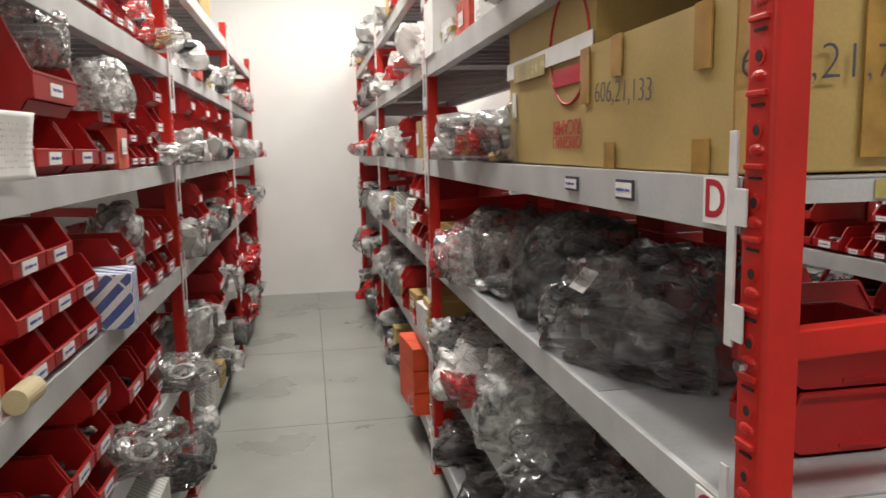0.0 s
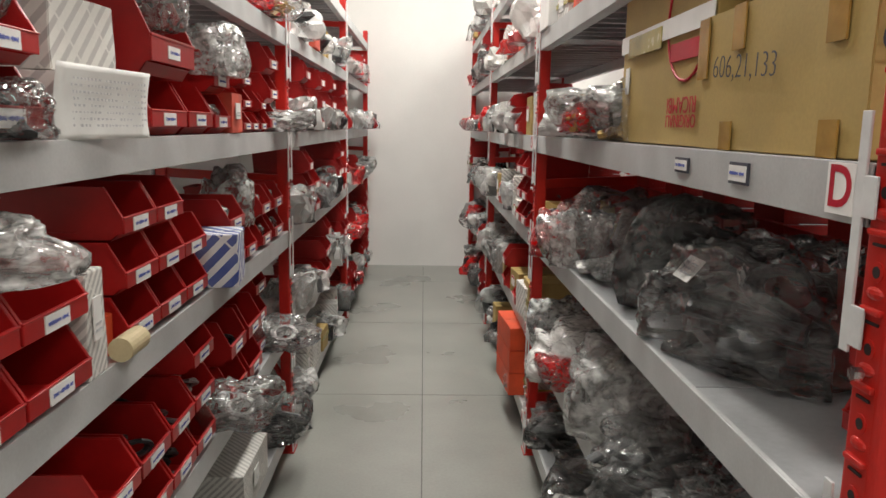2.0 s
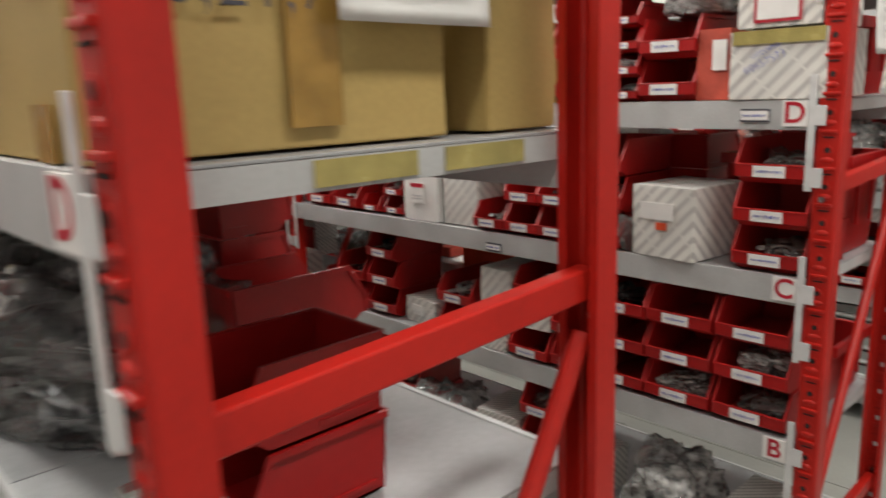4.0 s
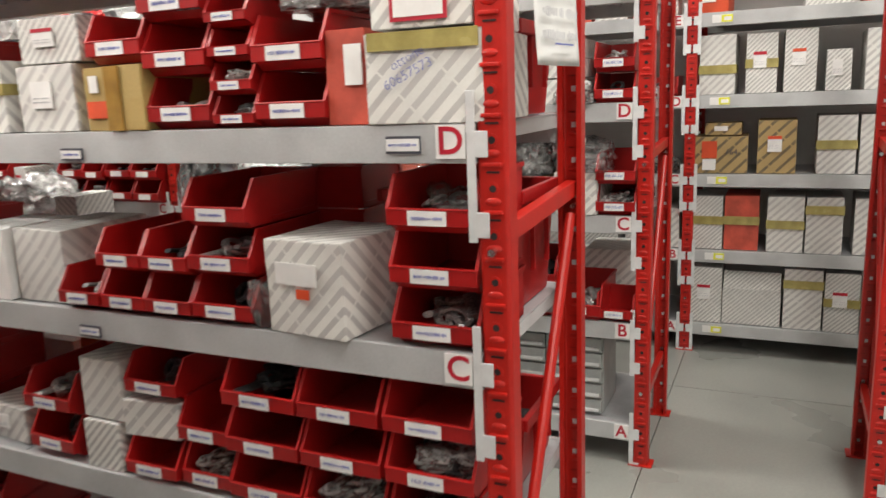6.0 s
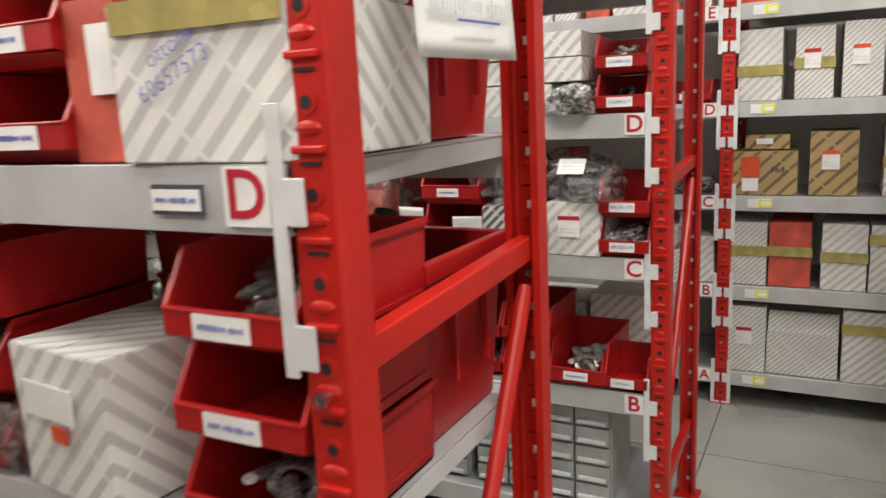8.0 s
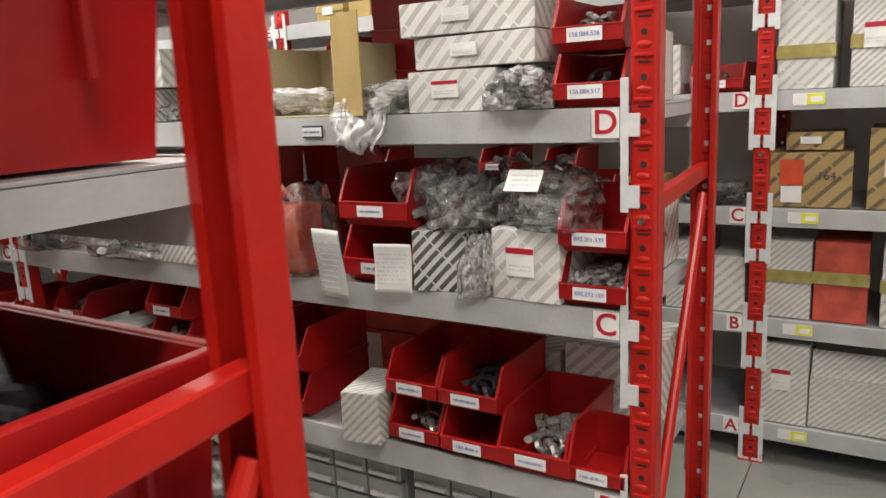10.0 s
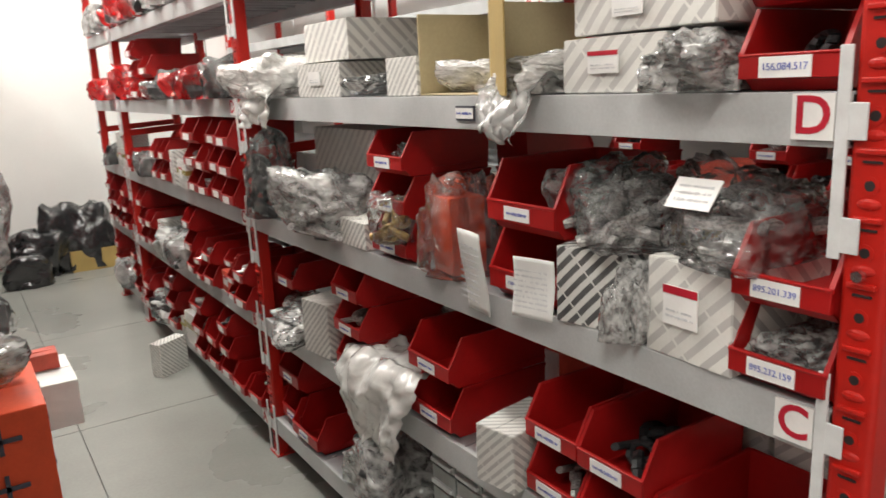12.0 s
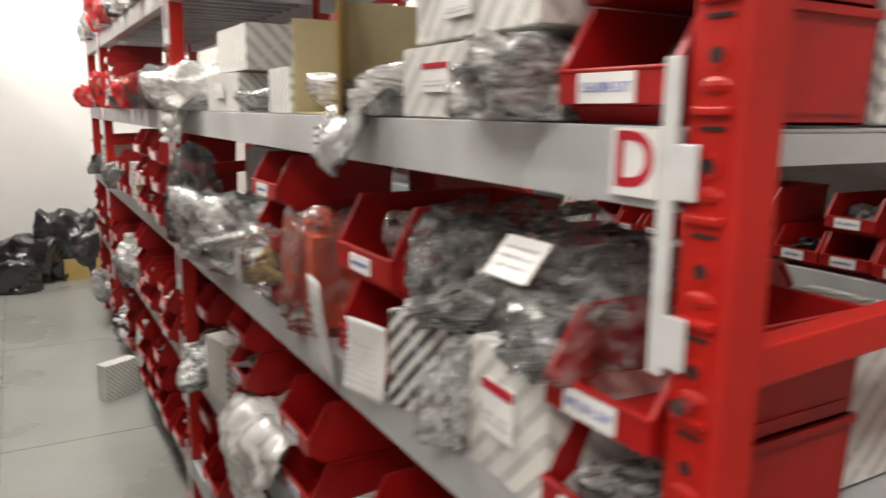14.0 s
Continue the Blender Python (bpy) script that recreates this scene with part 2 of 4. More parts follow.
LEVEL = {"A": 0.15, "B": 0.61, "C": 1.07, "D": 1.53, "E": 1.99, "F": 2.45}
TOP = 0.034
DEPTH = 0.615

# ---------------------------------------------------------------- hall


def structure(name, bm, mat, label, category):
    ob = new(name, mesh_of(name, bm, mat))
    return tagged(ob, label, category, kind="structure")


floor = structure("floor", one_box(-4.6, -5.2, -0.2, 4.4, 7.7, -0.012), JOINT, "grey concrete floor with dark sawn joints", "floor")
structure("wall_north", one_box(-4.6, 7.5, 0, 4.4, 7.7, 4.0), PLASTER, "plain white plastered end wall", "wall")
structure("wall_south", one_box(-4.6, -5.2, 0, 4.4, -5.0, 4.0), PLASTER, "plain white plastered wall", "wall")
structure("wall_east", one_box(4.15, -5.0, 0, 4.4, 7.5, 4.0), PLASTER, "plain white plastered wall behind the shelving", "wall")
structure("wall_west", one_box(-4.6, -5.0, 0, -4.4, 7.5, 4.0), PLASTER, "plain white plastered wall", "wall")
structure("ceiling", one_box(-4.6, -5.2, 4.0, 4.4, 7.7, 4.2), CEIL, "pale painted ceiling above the racks", "ceiling")


# battens assumed at the lamps; none of them is in view
def tube_fitting(x, y, length, along_y):
    t = tagged(new("ceiling_light"), "white fluorescent batten light assumed under the ceiling, out of view", "light", "tube lights")
    t.matrix_basis = pose(x, y, 3.9, 0, 0, 0 if along_y else 90)
    part("frame", one_box(-0.09, -length / 2, 0, 0.09, length / 2, 0.1, 0.01), TUBE_W, t)


for lx in AISLES:
    tube_fitting(lx, 3.8, 5.4, True)
for lx in CROSS_FILL:
    tube_fitting(lx, -1.2, 1.6, False)

# ---------------------------------------------------------------- racks


def upright_mesh(height):
    """A C-section post, web towards -x, with pressed cups and holes every 92 mm."""
    bm = bmesh.new()
    w, d, c = 0.031, 0.052, 0.009
    # one folded sheet, its front corners rolled over a small radius
    arc = [(c - c * math.cos(i * math.pi / 8) + 0.0025, c - c * math.sin(i * math.pi / 8)) for i in range(5)]
    half = [(d, -w + 0.013), (d, -w)] + [(x, -w + y) for x, y in reversed(arc)]
    out = half + [(x, -y) for x, y in reversed(half)]
    rows = [[bm.verts.new((x, y, z)) for x, y in out] for z in (0, height)]
    walls = [bm.faces.new((rows[0][i], rows[0][i + 1], rows[1][i + 1], rows[1][i])) for i in range(len(out) - 1)]
    bmesh.ops.recalc_face_normals(bm, faces=walls)
    bmesh.ops.solidify(bm, geom=walls, thickness=0.0025)
    box_into(bm, -0.01, -0.05, 0, 0.07, 0.05, 0.006)
    z = 0.06
    while z < height - 0.05:
        # raised cup below the hole; hole and slot between are solid, their shade coloured in
        vs = bmesh.ops.create_uvsphere(bm, u_segments=10, v_segments=6, radius=1)["verts"]
        for v in vs:
            v.co = Vector((0.003 + v.co.x * 0.0055, v.co.y * 0.017, z - 0.025 + v.co.z * 0.008))
        tube_into(bm, (0.001, 0, z), (0.004, 0, z), 0.0125, 12, 0)
        tube_into(bm, (0.0004, 0, z), (0.004, 0, z), 0.0072, 12, 1)
        box_into(bm, 0.0, -0.014, z + 0.03, 0.005, 0.012, z + 0.0335, 0, 1)
        box_into(bm, -0.004, -0.02, z + 0.042, 0.004, 0.02, z + 0.05, 0.002, 0)
        box_into(bm, 0.006, -0.006, z - 0.008, 0.0075, 0.006, z + 0.006, 0, 2)
        z += 0.092
    return mesh_of("upright", bm, (RED, HOLE, ZINC))


def bracket_mesh(end):
    """The beam's end plate, with two hooks that grip the post; end -1 hooks towards -y."""
    bm = bmesh.new()
    box_into(bm, -0.008, -0.009, -0.195, -0.0035, 0.009, 0.095, 0.001)
    for z0, z1 in ((-0.03, 0.02), (-0.185, -0.135)):
        a, b = sorted((end * 0.008, end * 0.034))
        box_into(bm, -0.0085, a, z0, -0.004, b, z1, 0.0015)
    return mesh_of("bracket", bm, ZINC)


UPRIGHT = upright_mesh(2.62)
BRACKET = {-1: bracket_mesh(-1), 1: bracket_mesh(1)}
MIRROR = Matrix.Diagonal((-1, 1, 1, 1))
HALF_TURN = Matrix.Rotation(math.pi, 4, "Z")
PLATE = mesh_of("letter_plate", one_box(-0.0075, -0.031, -0.032, -0.0025, 0.031, 0.032), WHITE)
BOLT = bmesh.new()
tube_into(BOLT, (-0.012, 0, 0), (0, 0, 0), 0.0085, 6)
BOLT = mesh_of("bolt", BOLT, STEEL)
PANELS, BEAMS = {}, {}


def panel_mesh(w):
    if w not in PANELS:
        bm = bmesh.new()
        box_into(bm, 0.012, 0.002, TOP - 0.006, DEPTH - 0.012, w - 0.002, TOP - 0.002, 0.001)
        for i in range(4):
            y = w * (i + 0.5) / 4
            box_into(bm, 0.045, y - 0.012, TOP - 0.03, DEPTH - 0.045, y + 0.012, TOP - 0.006)
        PANELS[w] = mesh_of("deck_panel", bm, DECK)
    return PANELS[w]


def beam_mesh(length):
    key = round(length, 3)
    if key not in BEAMS:
        bm = bmesh.new()
        box_into(bm, 0, 0, -0.042, 0.004, length, TOP, 0.0012)
        box_into(bm, 0.004, 0, TOP - 0.004, 0.012, length, TOP)
        box_into(bm, 0.004, 0, -0.042, 0.042, length, -0.038)
        box_into(bm, 0.038, 0, -0.038, 0.042, length, TOP - 0.008)
        BEAMS[key] = mesh_of("beam", bm, GREY)
    return BEAMS[key]


def rack(label, m, ys, letters=None, levels="ABCDEF", first_letter=0):
    """A shelving rack: local x into its depth from the front beams, y along it."""
    r = tagged(new("shelving_rack"), label, "shelving", "warehouse racks")
    r.matrix_basis = m
    for y in ys:
        put_part("upright", UPRIGHT, r, Matrix.Translation((-0.002, y, 0)))
        put_part("upright", UPRIGHT, r, Matrix.Translation((DEPTH + 0.002, y, 0)) @ HALF_TURN)
        for z in (0.30, 1.355, 2.4):
            bm = one_box(0.03, y - 0.014, z - 0.021, DEPTH - 0.03, y + 0.014, z + 0.021, 0.003)
            for v in bm.verts:
                v.co.z += 0.03 * (v.co.x / DEPTH - 0.5)
            part("brace", bm, RED, r)
        bm = bmesh.new()
        tube_into(bm, (DEPTH - 0.04, y, 1.3), (0.04, y, 0.36), 0.014, 12)
        part("diagonal_brace", bm, RED, r)
        for z in (1.318, 0.34):
            put_part("bolt", BOLT, r, Matrix.Translation((-0.006, y, z)))
            put_part("bolt", BOLT, r, Matrix.Translation((DEPTH - 0.004, y, z)))
    for y0, y1 in zip(ys, ys[1:]):
        a, b = y0 + 0.032, y1 - 0.032
        n = max(1, round((b - a) / 0.49))
        w = round((b - a) / n, 4)
        for k in levels:
            z = LEVEL[k]
            put_part("beam", beam_mesh(b - a), r, Matrix.Translation((0, a, z)))
            put_part("beam", beam_mesh(b - a), r, Matrix.Translation((DEPTH, b, z)) @ HALF_TURN)
            for x, flip in ((0, 0), (DEPTH, 1)):
                for y, e in ((a + 0.008, -1), (b - 0.008, 1)):
                    mm = Matrix.Translation((x, y, z))
                    put_part("bracket", BRACKET[-e if flip else e], r, mm @ HALF_TURN if flip else mm)
            for i in range(n):
                put_part("deck_panel", panel_mesh(w), r, Matrix.Translation((0, a + i * w, z)))
            part("side_beam", one_box(0.043, a + 0.0005, z - 0.004, DEPTH - 0.043, a + 0.0018, TOP + z - 0.0065), GREY, r)
            if letters:
                p = put_part("letter_plate", PLATE, r, Matrix.Translation((0.0, a + 0.05, z)), "white plate with a crimson letter")
                put_part("letter", text_mesh(k, 0.074, LETTER, 0.0012), p, Matrix.Translation((-0.008, 0, 0)))
    return r


X1, X2, X3, X4, X0 = -1.775, 0.0, 1.745, 3.345, -2.93
rack("red and grey steel shelving rack stacked with cartons and bags", pose(X1, -0.136, 0), (-0.08, 2.60, 5.10, 7.55), True)
rack("red and grey steel shelving rack full of red bins", pose(X2, 0, 0), (-0.08, 2.42, 4.92, 7.42), True)
rack("red and grey steel shelving rack full of bins and bags", pose(X3, 0, 0), (-0.08, 2.42, 4.92, 5.8), True)
rack("red and grey steel shelving rack of striped cartons along a wall", pose(X4, 0, 0), (-2.59, -0.08, 2.42, 4.92, 7.42), True)
rack("red and grey steel shelving rack crowded with red bins", pose(X0, 7.4, 0) @ HALF_TURN, (0.0, 2.3, 4.93, 7.55))
rack("red steel end frame and shelving across the passage", pose(1.58, -3.5, 0), (0.0, 2.55), levels="ABCD")

# ---------------------------------------------------------------- things on the shelves
rng = random.Random(7)


class Side:
    """One face of a rack: its plane, and which way it looks."""

    def __init__(self, x, turned=False):
        self.x, self.turned = x, turned

    def at(self, y, z, off=0.0, yaw=0.0, pitch=0.0):
        m = pose(self.x, y, z, 0, 0, 180 if self.turned else 0)
        return m @ Matrix.Translation((off, 0, 0)) @ pose(0, 0, 0, 0, pitch, yaw)


R1, R2, R3, R4, R0 = Side(X1), Side(X2), Side(X3), Side(X4), Side(X0, True)
R2B, R1B = Side(X2 + DEPTH, True), Side(X1 + DEPTH, True)


def on(level, up=0.0):
    return LEVEL[level] + TOP + 0.0015 + up


BINS, CLUMPS, BAGS, BARS = {}, {}, {}, {}


def bars_mesh(w, h, mat, seed=0, rows=1):
    """Small unreadable writing: short strokes in rows, facing -x."""
    key = (w, h, mat.name, seed, rows)
    if key not in BARS:
        g = random.Random(seed)
        bm = bmesh.new()
        for r in range(rows):
            zc = h * ((r + 0.5) / rows - 0.5)
            y = -w / 2
            while y < w / 2:
                s = g.uniform(0.01, 0.03) * w
                if g.random() < 0.85:
                    hh = h / rows * g.uniform(0.1, 0.24)
                    box_into(bm, -0.0006, y, zc - hh, 0.0002, min(w / 2, y + s), zc + hh)
                y += s + 0.028 * w
        BARS[key] = mesh_of("writing", bm, mat)
    return BARS[key]


def bin_mesh(w, h, l):
    key = (w, h, l)
    if key in BINS:
        return BINS[key]
    bm = bmesh.new()
    t = 0.003
    side = [(0.03, 0), (0.012, 0.14 * h), (0, 0.16 * h), (0, 0.45 * h), (0.13 * l, h), (l, h), (l - 0.01, 0)]
    for y0, y1 in ((-w / 2, -w / 2 + t), (w / 2 - t, w / 2)):
        prism_into(bm, side, y0, y1)
    box_into(bm, 0.03, -w / 2, 0, l - 0.01, w / 2, t)
    prism_into(bm, [(l - t - 0.008, 0.0), (l - t, h), (l, h), (l - 0.008, 0)], -w / 2, w / 2)
    # front wall: foot, overhanging lip with a rolled edge
    prism_into(bm, [(0.03, 0), (0.012, 0.14 * h), (0.015, 0.14 * h), (0.034, 0)], -w / 2, w / 2)
    box_into(bm, -0.003, -w / 2 - 0.003, 0.15 * h, 0.003, w / 2 + 0.003, 0.45 * h, 0.0015)
    box_into(bm, -0.005, -w / 2 - 0.004, 0.42 * h, 0.005, w / 2 + 0.004, 0.46 * h, 0.002)
    # rolled rims up the slope and along the top, and the stacking ledge
    for s in (-1, 1):
        yo = s * w / 2
        a, b = sorted((yo - 0.001 * s, yo + 0.005 * s))
        prism_into(bm, [(0, 0.40 * h), (0, 0.46 * h), (0.13 * l, h + 0.002), (l, h + 0.002), (l, h - 0.007), (0.14 * l, h - 0.007)], a, b)
        prism_into(bm, [(0.1, 0.1 * h), (0.1, 0.16 * h), (l - 0.02, 0.16 * h), (l - 0.02, 0.1 * h)], *sorted((yo, yo + 0.0025 * s)))
    box_into(bm, l - 0.001, -w / 2, h - 0.008, l + 0.004, w / 2, h + 0.002, 0.001)
    BINS[key] = mesh_of("picking_bin", bm, BIN)
    return BINS[key]


def clump_mesh(kind, seed):
    """Loose small parts heaped together: rods, rings and lumps of about unit size."""
    key = (kind.name, seed)
    if key not in CLUMPS:
        g = random.Random(seed)
        bm = bmesh.new()
        for i in range(13):
            c = Vector((g.uniform(-0.36, 0.36), g.uniform(-0.36, 0.36), g.uniform(0.05, 0.7)))
            d = Vector((g.uniform(-1, 1), g.uniform(-1, 1), g.uniform(-0.6, 0.6))).normalized()
            k = g.random()
            if k < 0.4:
                tube_into(bm, c - d * 0.3, c + d * 0.3, g.uniform(0.05, 0.12), 10)
            elif k < 0.7:
                vs = box_into(bm, -0.22, -0.13, -0.09, 0.22, 0.13, 0.09, 0.03)
                q = d.to_track_quat("X", "Z").to_matrix().to_4x4()
                q.translation = c
                new_vs = {v for f in bm.faces for v in f.verts if v.index == -1}
                for v in new_vs:
                    v.co = q @ v.co
            else:
                m = Matrix.Translation(c) @ d.to_track_quat("Z", "Y").to_matrix().to_4x4()
                for j in range(10):
                    a0, a1 = j * math.tau / 10, (j + 1) * math.tau / 10
                    tube_into(bm, m @ Vector((0.22 * math.cos(a0), 0.22 * math.sin(a0), 0)),
                              m @ Vector((0.22 * math.cos(a1), 0.22 * math.sin(a1), 0)), 0.06, 6)
            bm.verts.index_update()
        for v in bm.verts:
            v.co.z = max(0.0, v.co.z)
        CLUMPS[key] = mesh_of("spare_part", bm, kind)
    return CLUMPS[key]


def bag_mesh(kind, seed, sub=4):
    """A crumpled film bag of unit size on z = 0: pulled corners, pleats and dents."""
    key = (kind.name, seed, sub)
    if key not in BAGS:
        g = random.Random(seed)
        off = Vector((g.uniform(-50, 50), g.uniform(-50, 50), g.uniform(-50, 50)))
        tails = [Vector((-1, g.uniform(-0.8, 0.8), g.uniform(-0.2, 0.7))).normalized(), Vector((g.uniform(-1, 1), g.choice((-1, 1)), g.uniform(0, 0.8))).normalized()]
        bm = bmesh.new()
        bmesh.ops.create_icosphere(bm, subdivisions=sub, radius=1)
        for v in bm.verts:
            p = v.co.normalized()
            q = Vector([math.copysign(abs(c) ** 0.7, c) for c in p])
            w = p + 0.35 * noise.noise_vector(p * 1.7 + off)
            r = 1 + 0.28 * noise.noise(p * 1.5 + off)
            r += 0.20 * (1 - 3 * abs(noise.noise(w * 1.9 + off * 1.3)))
            r += 0.06 * (1 - 3 * abs(noise.noise(w * 4.2 + off * 0.7)))
            near = noise.voronoi(w * 2.6 + off)[0]
            r += 0.16 * min(0.6, near[1] - near[0])
            r += 0.014 * (1 - 3 * abs(noise.noise(w * 9 + off * 0.3)))
            for tl in tails:
                r += 0.55 * max(0, p.dot(tl) - 0.82) / 0.18
            v.co = q * r
            if v.co.z < -0.45:
                v.co.z = -0.45 + (v.co.z + 0.45) * 0.04
        for i in range(3):
            low, high = min(v.co[i] for v in bm.verts), max(v.co[i] for v in bm.verts)
            for v in bm.verts:
                v.co[i] = (v.co[i] - low) / (high - low) - (0.5 if i < 2 else 0)
        BAGS[key] = mesh_of("plastic_bag", bm, kind, True)
    return BAGS[key]


def sized(m, x, y, z):
    return m @ Matrix.Diagonal((x, y, z, 1))


def picking_bin(m, w, h, l, content=None, seed=0, pen=BLUE_INK, label=True, number=""):
    ob = tagged(new("picking_bin", bin_mesh(round(w, 3), round(h, 3), round(l, 3))),
                "red plastic open-fronted bin with a white label" if label else "red plastic open-fronted bin with no label", "bin", "picking bins")
    ob.matrix_basis = m
    if label:
        lw, lh = min(0.085, w * 0.52), min(0.03, h * 0.26)
        card = put_part("label_card", mesh_of("label_card", one_box(-0.0012, -lw / 2, -lh / 2, 0.001, lw / 2, lh / 2), WHITE), ob,
                        Matrix.Translation((-0.0045, w * 0.03, h * 0.29)))
        me = text_mesh(number, 0.0145, pen) if number else bars_mesh(round(lw * 0.8, 3), round(lh * 0.6, 3), pen, seed % 5)
        put_part("writing", me, card, Matrix.Translation((-0.0016, 0, 0)))
    if content:
        loose_parts(m @ Matrix.Translation((l * 0.4, 0, 0.006)), l * 0.66, w * 0.9, h * 0.72, content, seed)
    return ob


CONTENT_WORDS = {DARK.name: "dark metal spare parts heaped in a bin", SILVER.name: "bright cast spare parts heaped in a bin",
                 BLACK.name: "black rubber spare parts heaped together", BROWN.name: "brass-coloured fittings heaped together"}


def loose_parts(m, x, y, z, kind, seed):
    if kind in (CLEAR, CLOUDY, MILK):
        return bag(m, x, y, z, kind, DARK if seed % 2 else SILVER, seed)
    ob = tagged(new("spare_part", clump_mesh(kind, seed % 4)), CONTENT_WORDS[kind.name], "spare parts")
    ob.matrix_basis = sized(m, x, y, z)
    return ob


FILM_WORDS = {CLEAR.name: "crumpled clear plastic bag of spare parts", CLOUDY.name: "crumpled cloudy plastic bag of spare parts",
              MILK.name: "white foam-film wrapped part, loosely folded", REDFILM.name: "crumpled red and clear plastic bag"}


def bag(m, x, y, z, kind=CLEAR, inner=DARK, seed=0, words="", roll=0, sticker=False):
    """A bag x deep, y wide, z high; what it holds shows through the film."""
    t = tagged(new("plastic_bag"), words or FILM_WORDS[kind.name], "plastic bag")
    t.matrix_basis = m
    put_part("film", bag_mesh(kind, seed % 9, 5 if m.translation.y < 0.9 else 4), t, sized(pose(0, 0, 0, 0, 0, roll), x, y, z))
    if inner:
        near = m.translation.y < 2.5
        me = clump_mesh(inner, seed % 4 + 4) if near else bag_mesh(BAGGED[inner], (seed + 4) % 9, 3)
        k = 0.72 if near else 0.82
        put_part("wrapped_part", me, t, sized(pose(0, 0, 0.004, 0, 0, roll), x * k, y * k, z * 0.8))
    if sticker:
        s = put_part("sticker", mesh_of("sticker", one_box(-0.001, -0.045, -0.03, 0.001, 0.045, 0.03), WHITE), t,
                     pose(-x * 0.3, 0, z * 0.68, 0, 40, 0))
        put_part("writing", bars_mesh(0.07, 0.04, PALE_INK, 3, 3), s, Matrix.Translation((-0.0016, 0, 0)))
    return t


def drape(m, w, h, kind, seed, words):
    """A torn sheet of film hanging over a shelf edge: its top lies on the deck, the rest falls in folds."""
    g = random.Random(seed)
    off = Vector((g.uniform(-20, 20), g.uniform(-20, 20), g.uniform(-20, 20)))
    bm = bmesh.new()
    bmesh.ops.create_grid(bm, x_segments=30, y_segments=34, size=0.5)
    for v in bm.verts:
        a, b = v.co.x, v.co.y + 0.5
        q = Vector((a * 3.2, b * 2.6, 0)) + off
        near = noise.voronoi(q * 1.3)[0]
        fold = 0.055 * noise.noise(q) + 0.05 * min(0.5, near[1] - near[0]) + 0.012 * (1 - 3 * abs(noise.noise(q * 3)))
        width = w * (0.72 + 0.28 * math.sin(math.pi * min(1, b * 1.1)) + 0.25 * noise.noise(Vector((b * 3, 4, 0)) + off))
        fall = h * (1 + 0.35 * noise.noise(Vector((a * 3, 9, 0)) + off))
        run = b * (fall + 0.16)
        if run < 0.16:
            v.co = Vector((0.15 - run, a * width, 0.012 + max(0, fold) * 0.9))
        else:
            v.co = Vector((-0.018 - abs(fold) * 0.9 - 0.03 * math.sin(min(1, (run - 0.16) / 0.1) * 1.5), a * width + 0.03 * noise.noise(q * 1.7), 0.012 - (run - 0.16)))
    t = tagged(new("plastic_wrap", mesh_of("plastic_wrap", bm, kind, True)), words, "plastic wrap")
    t.matrix_basis = m
    t.modifiers.new("thickness", "SOLIDIFY").thickness = 0.0008
    return t


BOXES = {}


def carton_mesh(d, w, h, mat):
    key = (round(d, 3), round(w, 3), round(h, 3), mat.name)
    if key not in BOXES:
        g = random.Random(int((d * 7 + w * 13 + h * 29) * 1000))
        bm = bmesh.new()
        box_into(bm, 0, -w / 2, 0, d, w / 2, h)
        bmesh.ops.subdivide_edges(bm, edges=bm.edges[:], cuts=3, use_grid_fill=True)
        for v in bm.verts:
            if v.co.z > 0.001:
                b = noise.noise(v.co * 9 + Vector((w * 90, h * 70, d * 50)))
                v.co += Vector((b * 0.003, noise.noise(v.co * 11) * 0.003, b * 0.0025))
        sharp = [e for e in bm.edges if len(e.link_faces) == 2 and e.calc_face_angle() > 1.0]
        bmesh.ops.bevel(bm, geom=sharp, offset=0.002, segments=2, affect="EDGES")
        # the meeting line of the top flaps
        box_into(bm, 0.004, -0.0008, h - 0.002, d - 0.004, 0.0008, h + 0.0012)
        BOXES[key] = mesh_of("carton", bm, mat)
    return BOXES[key]


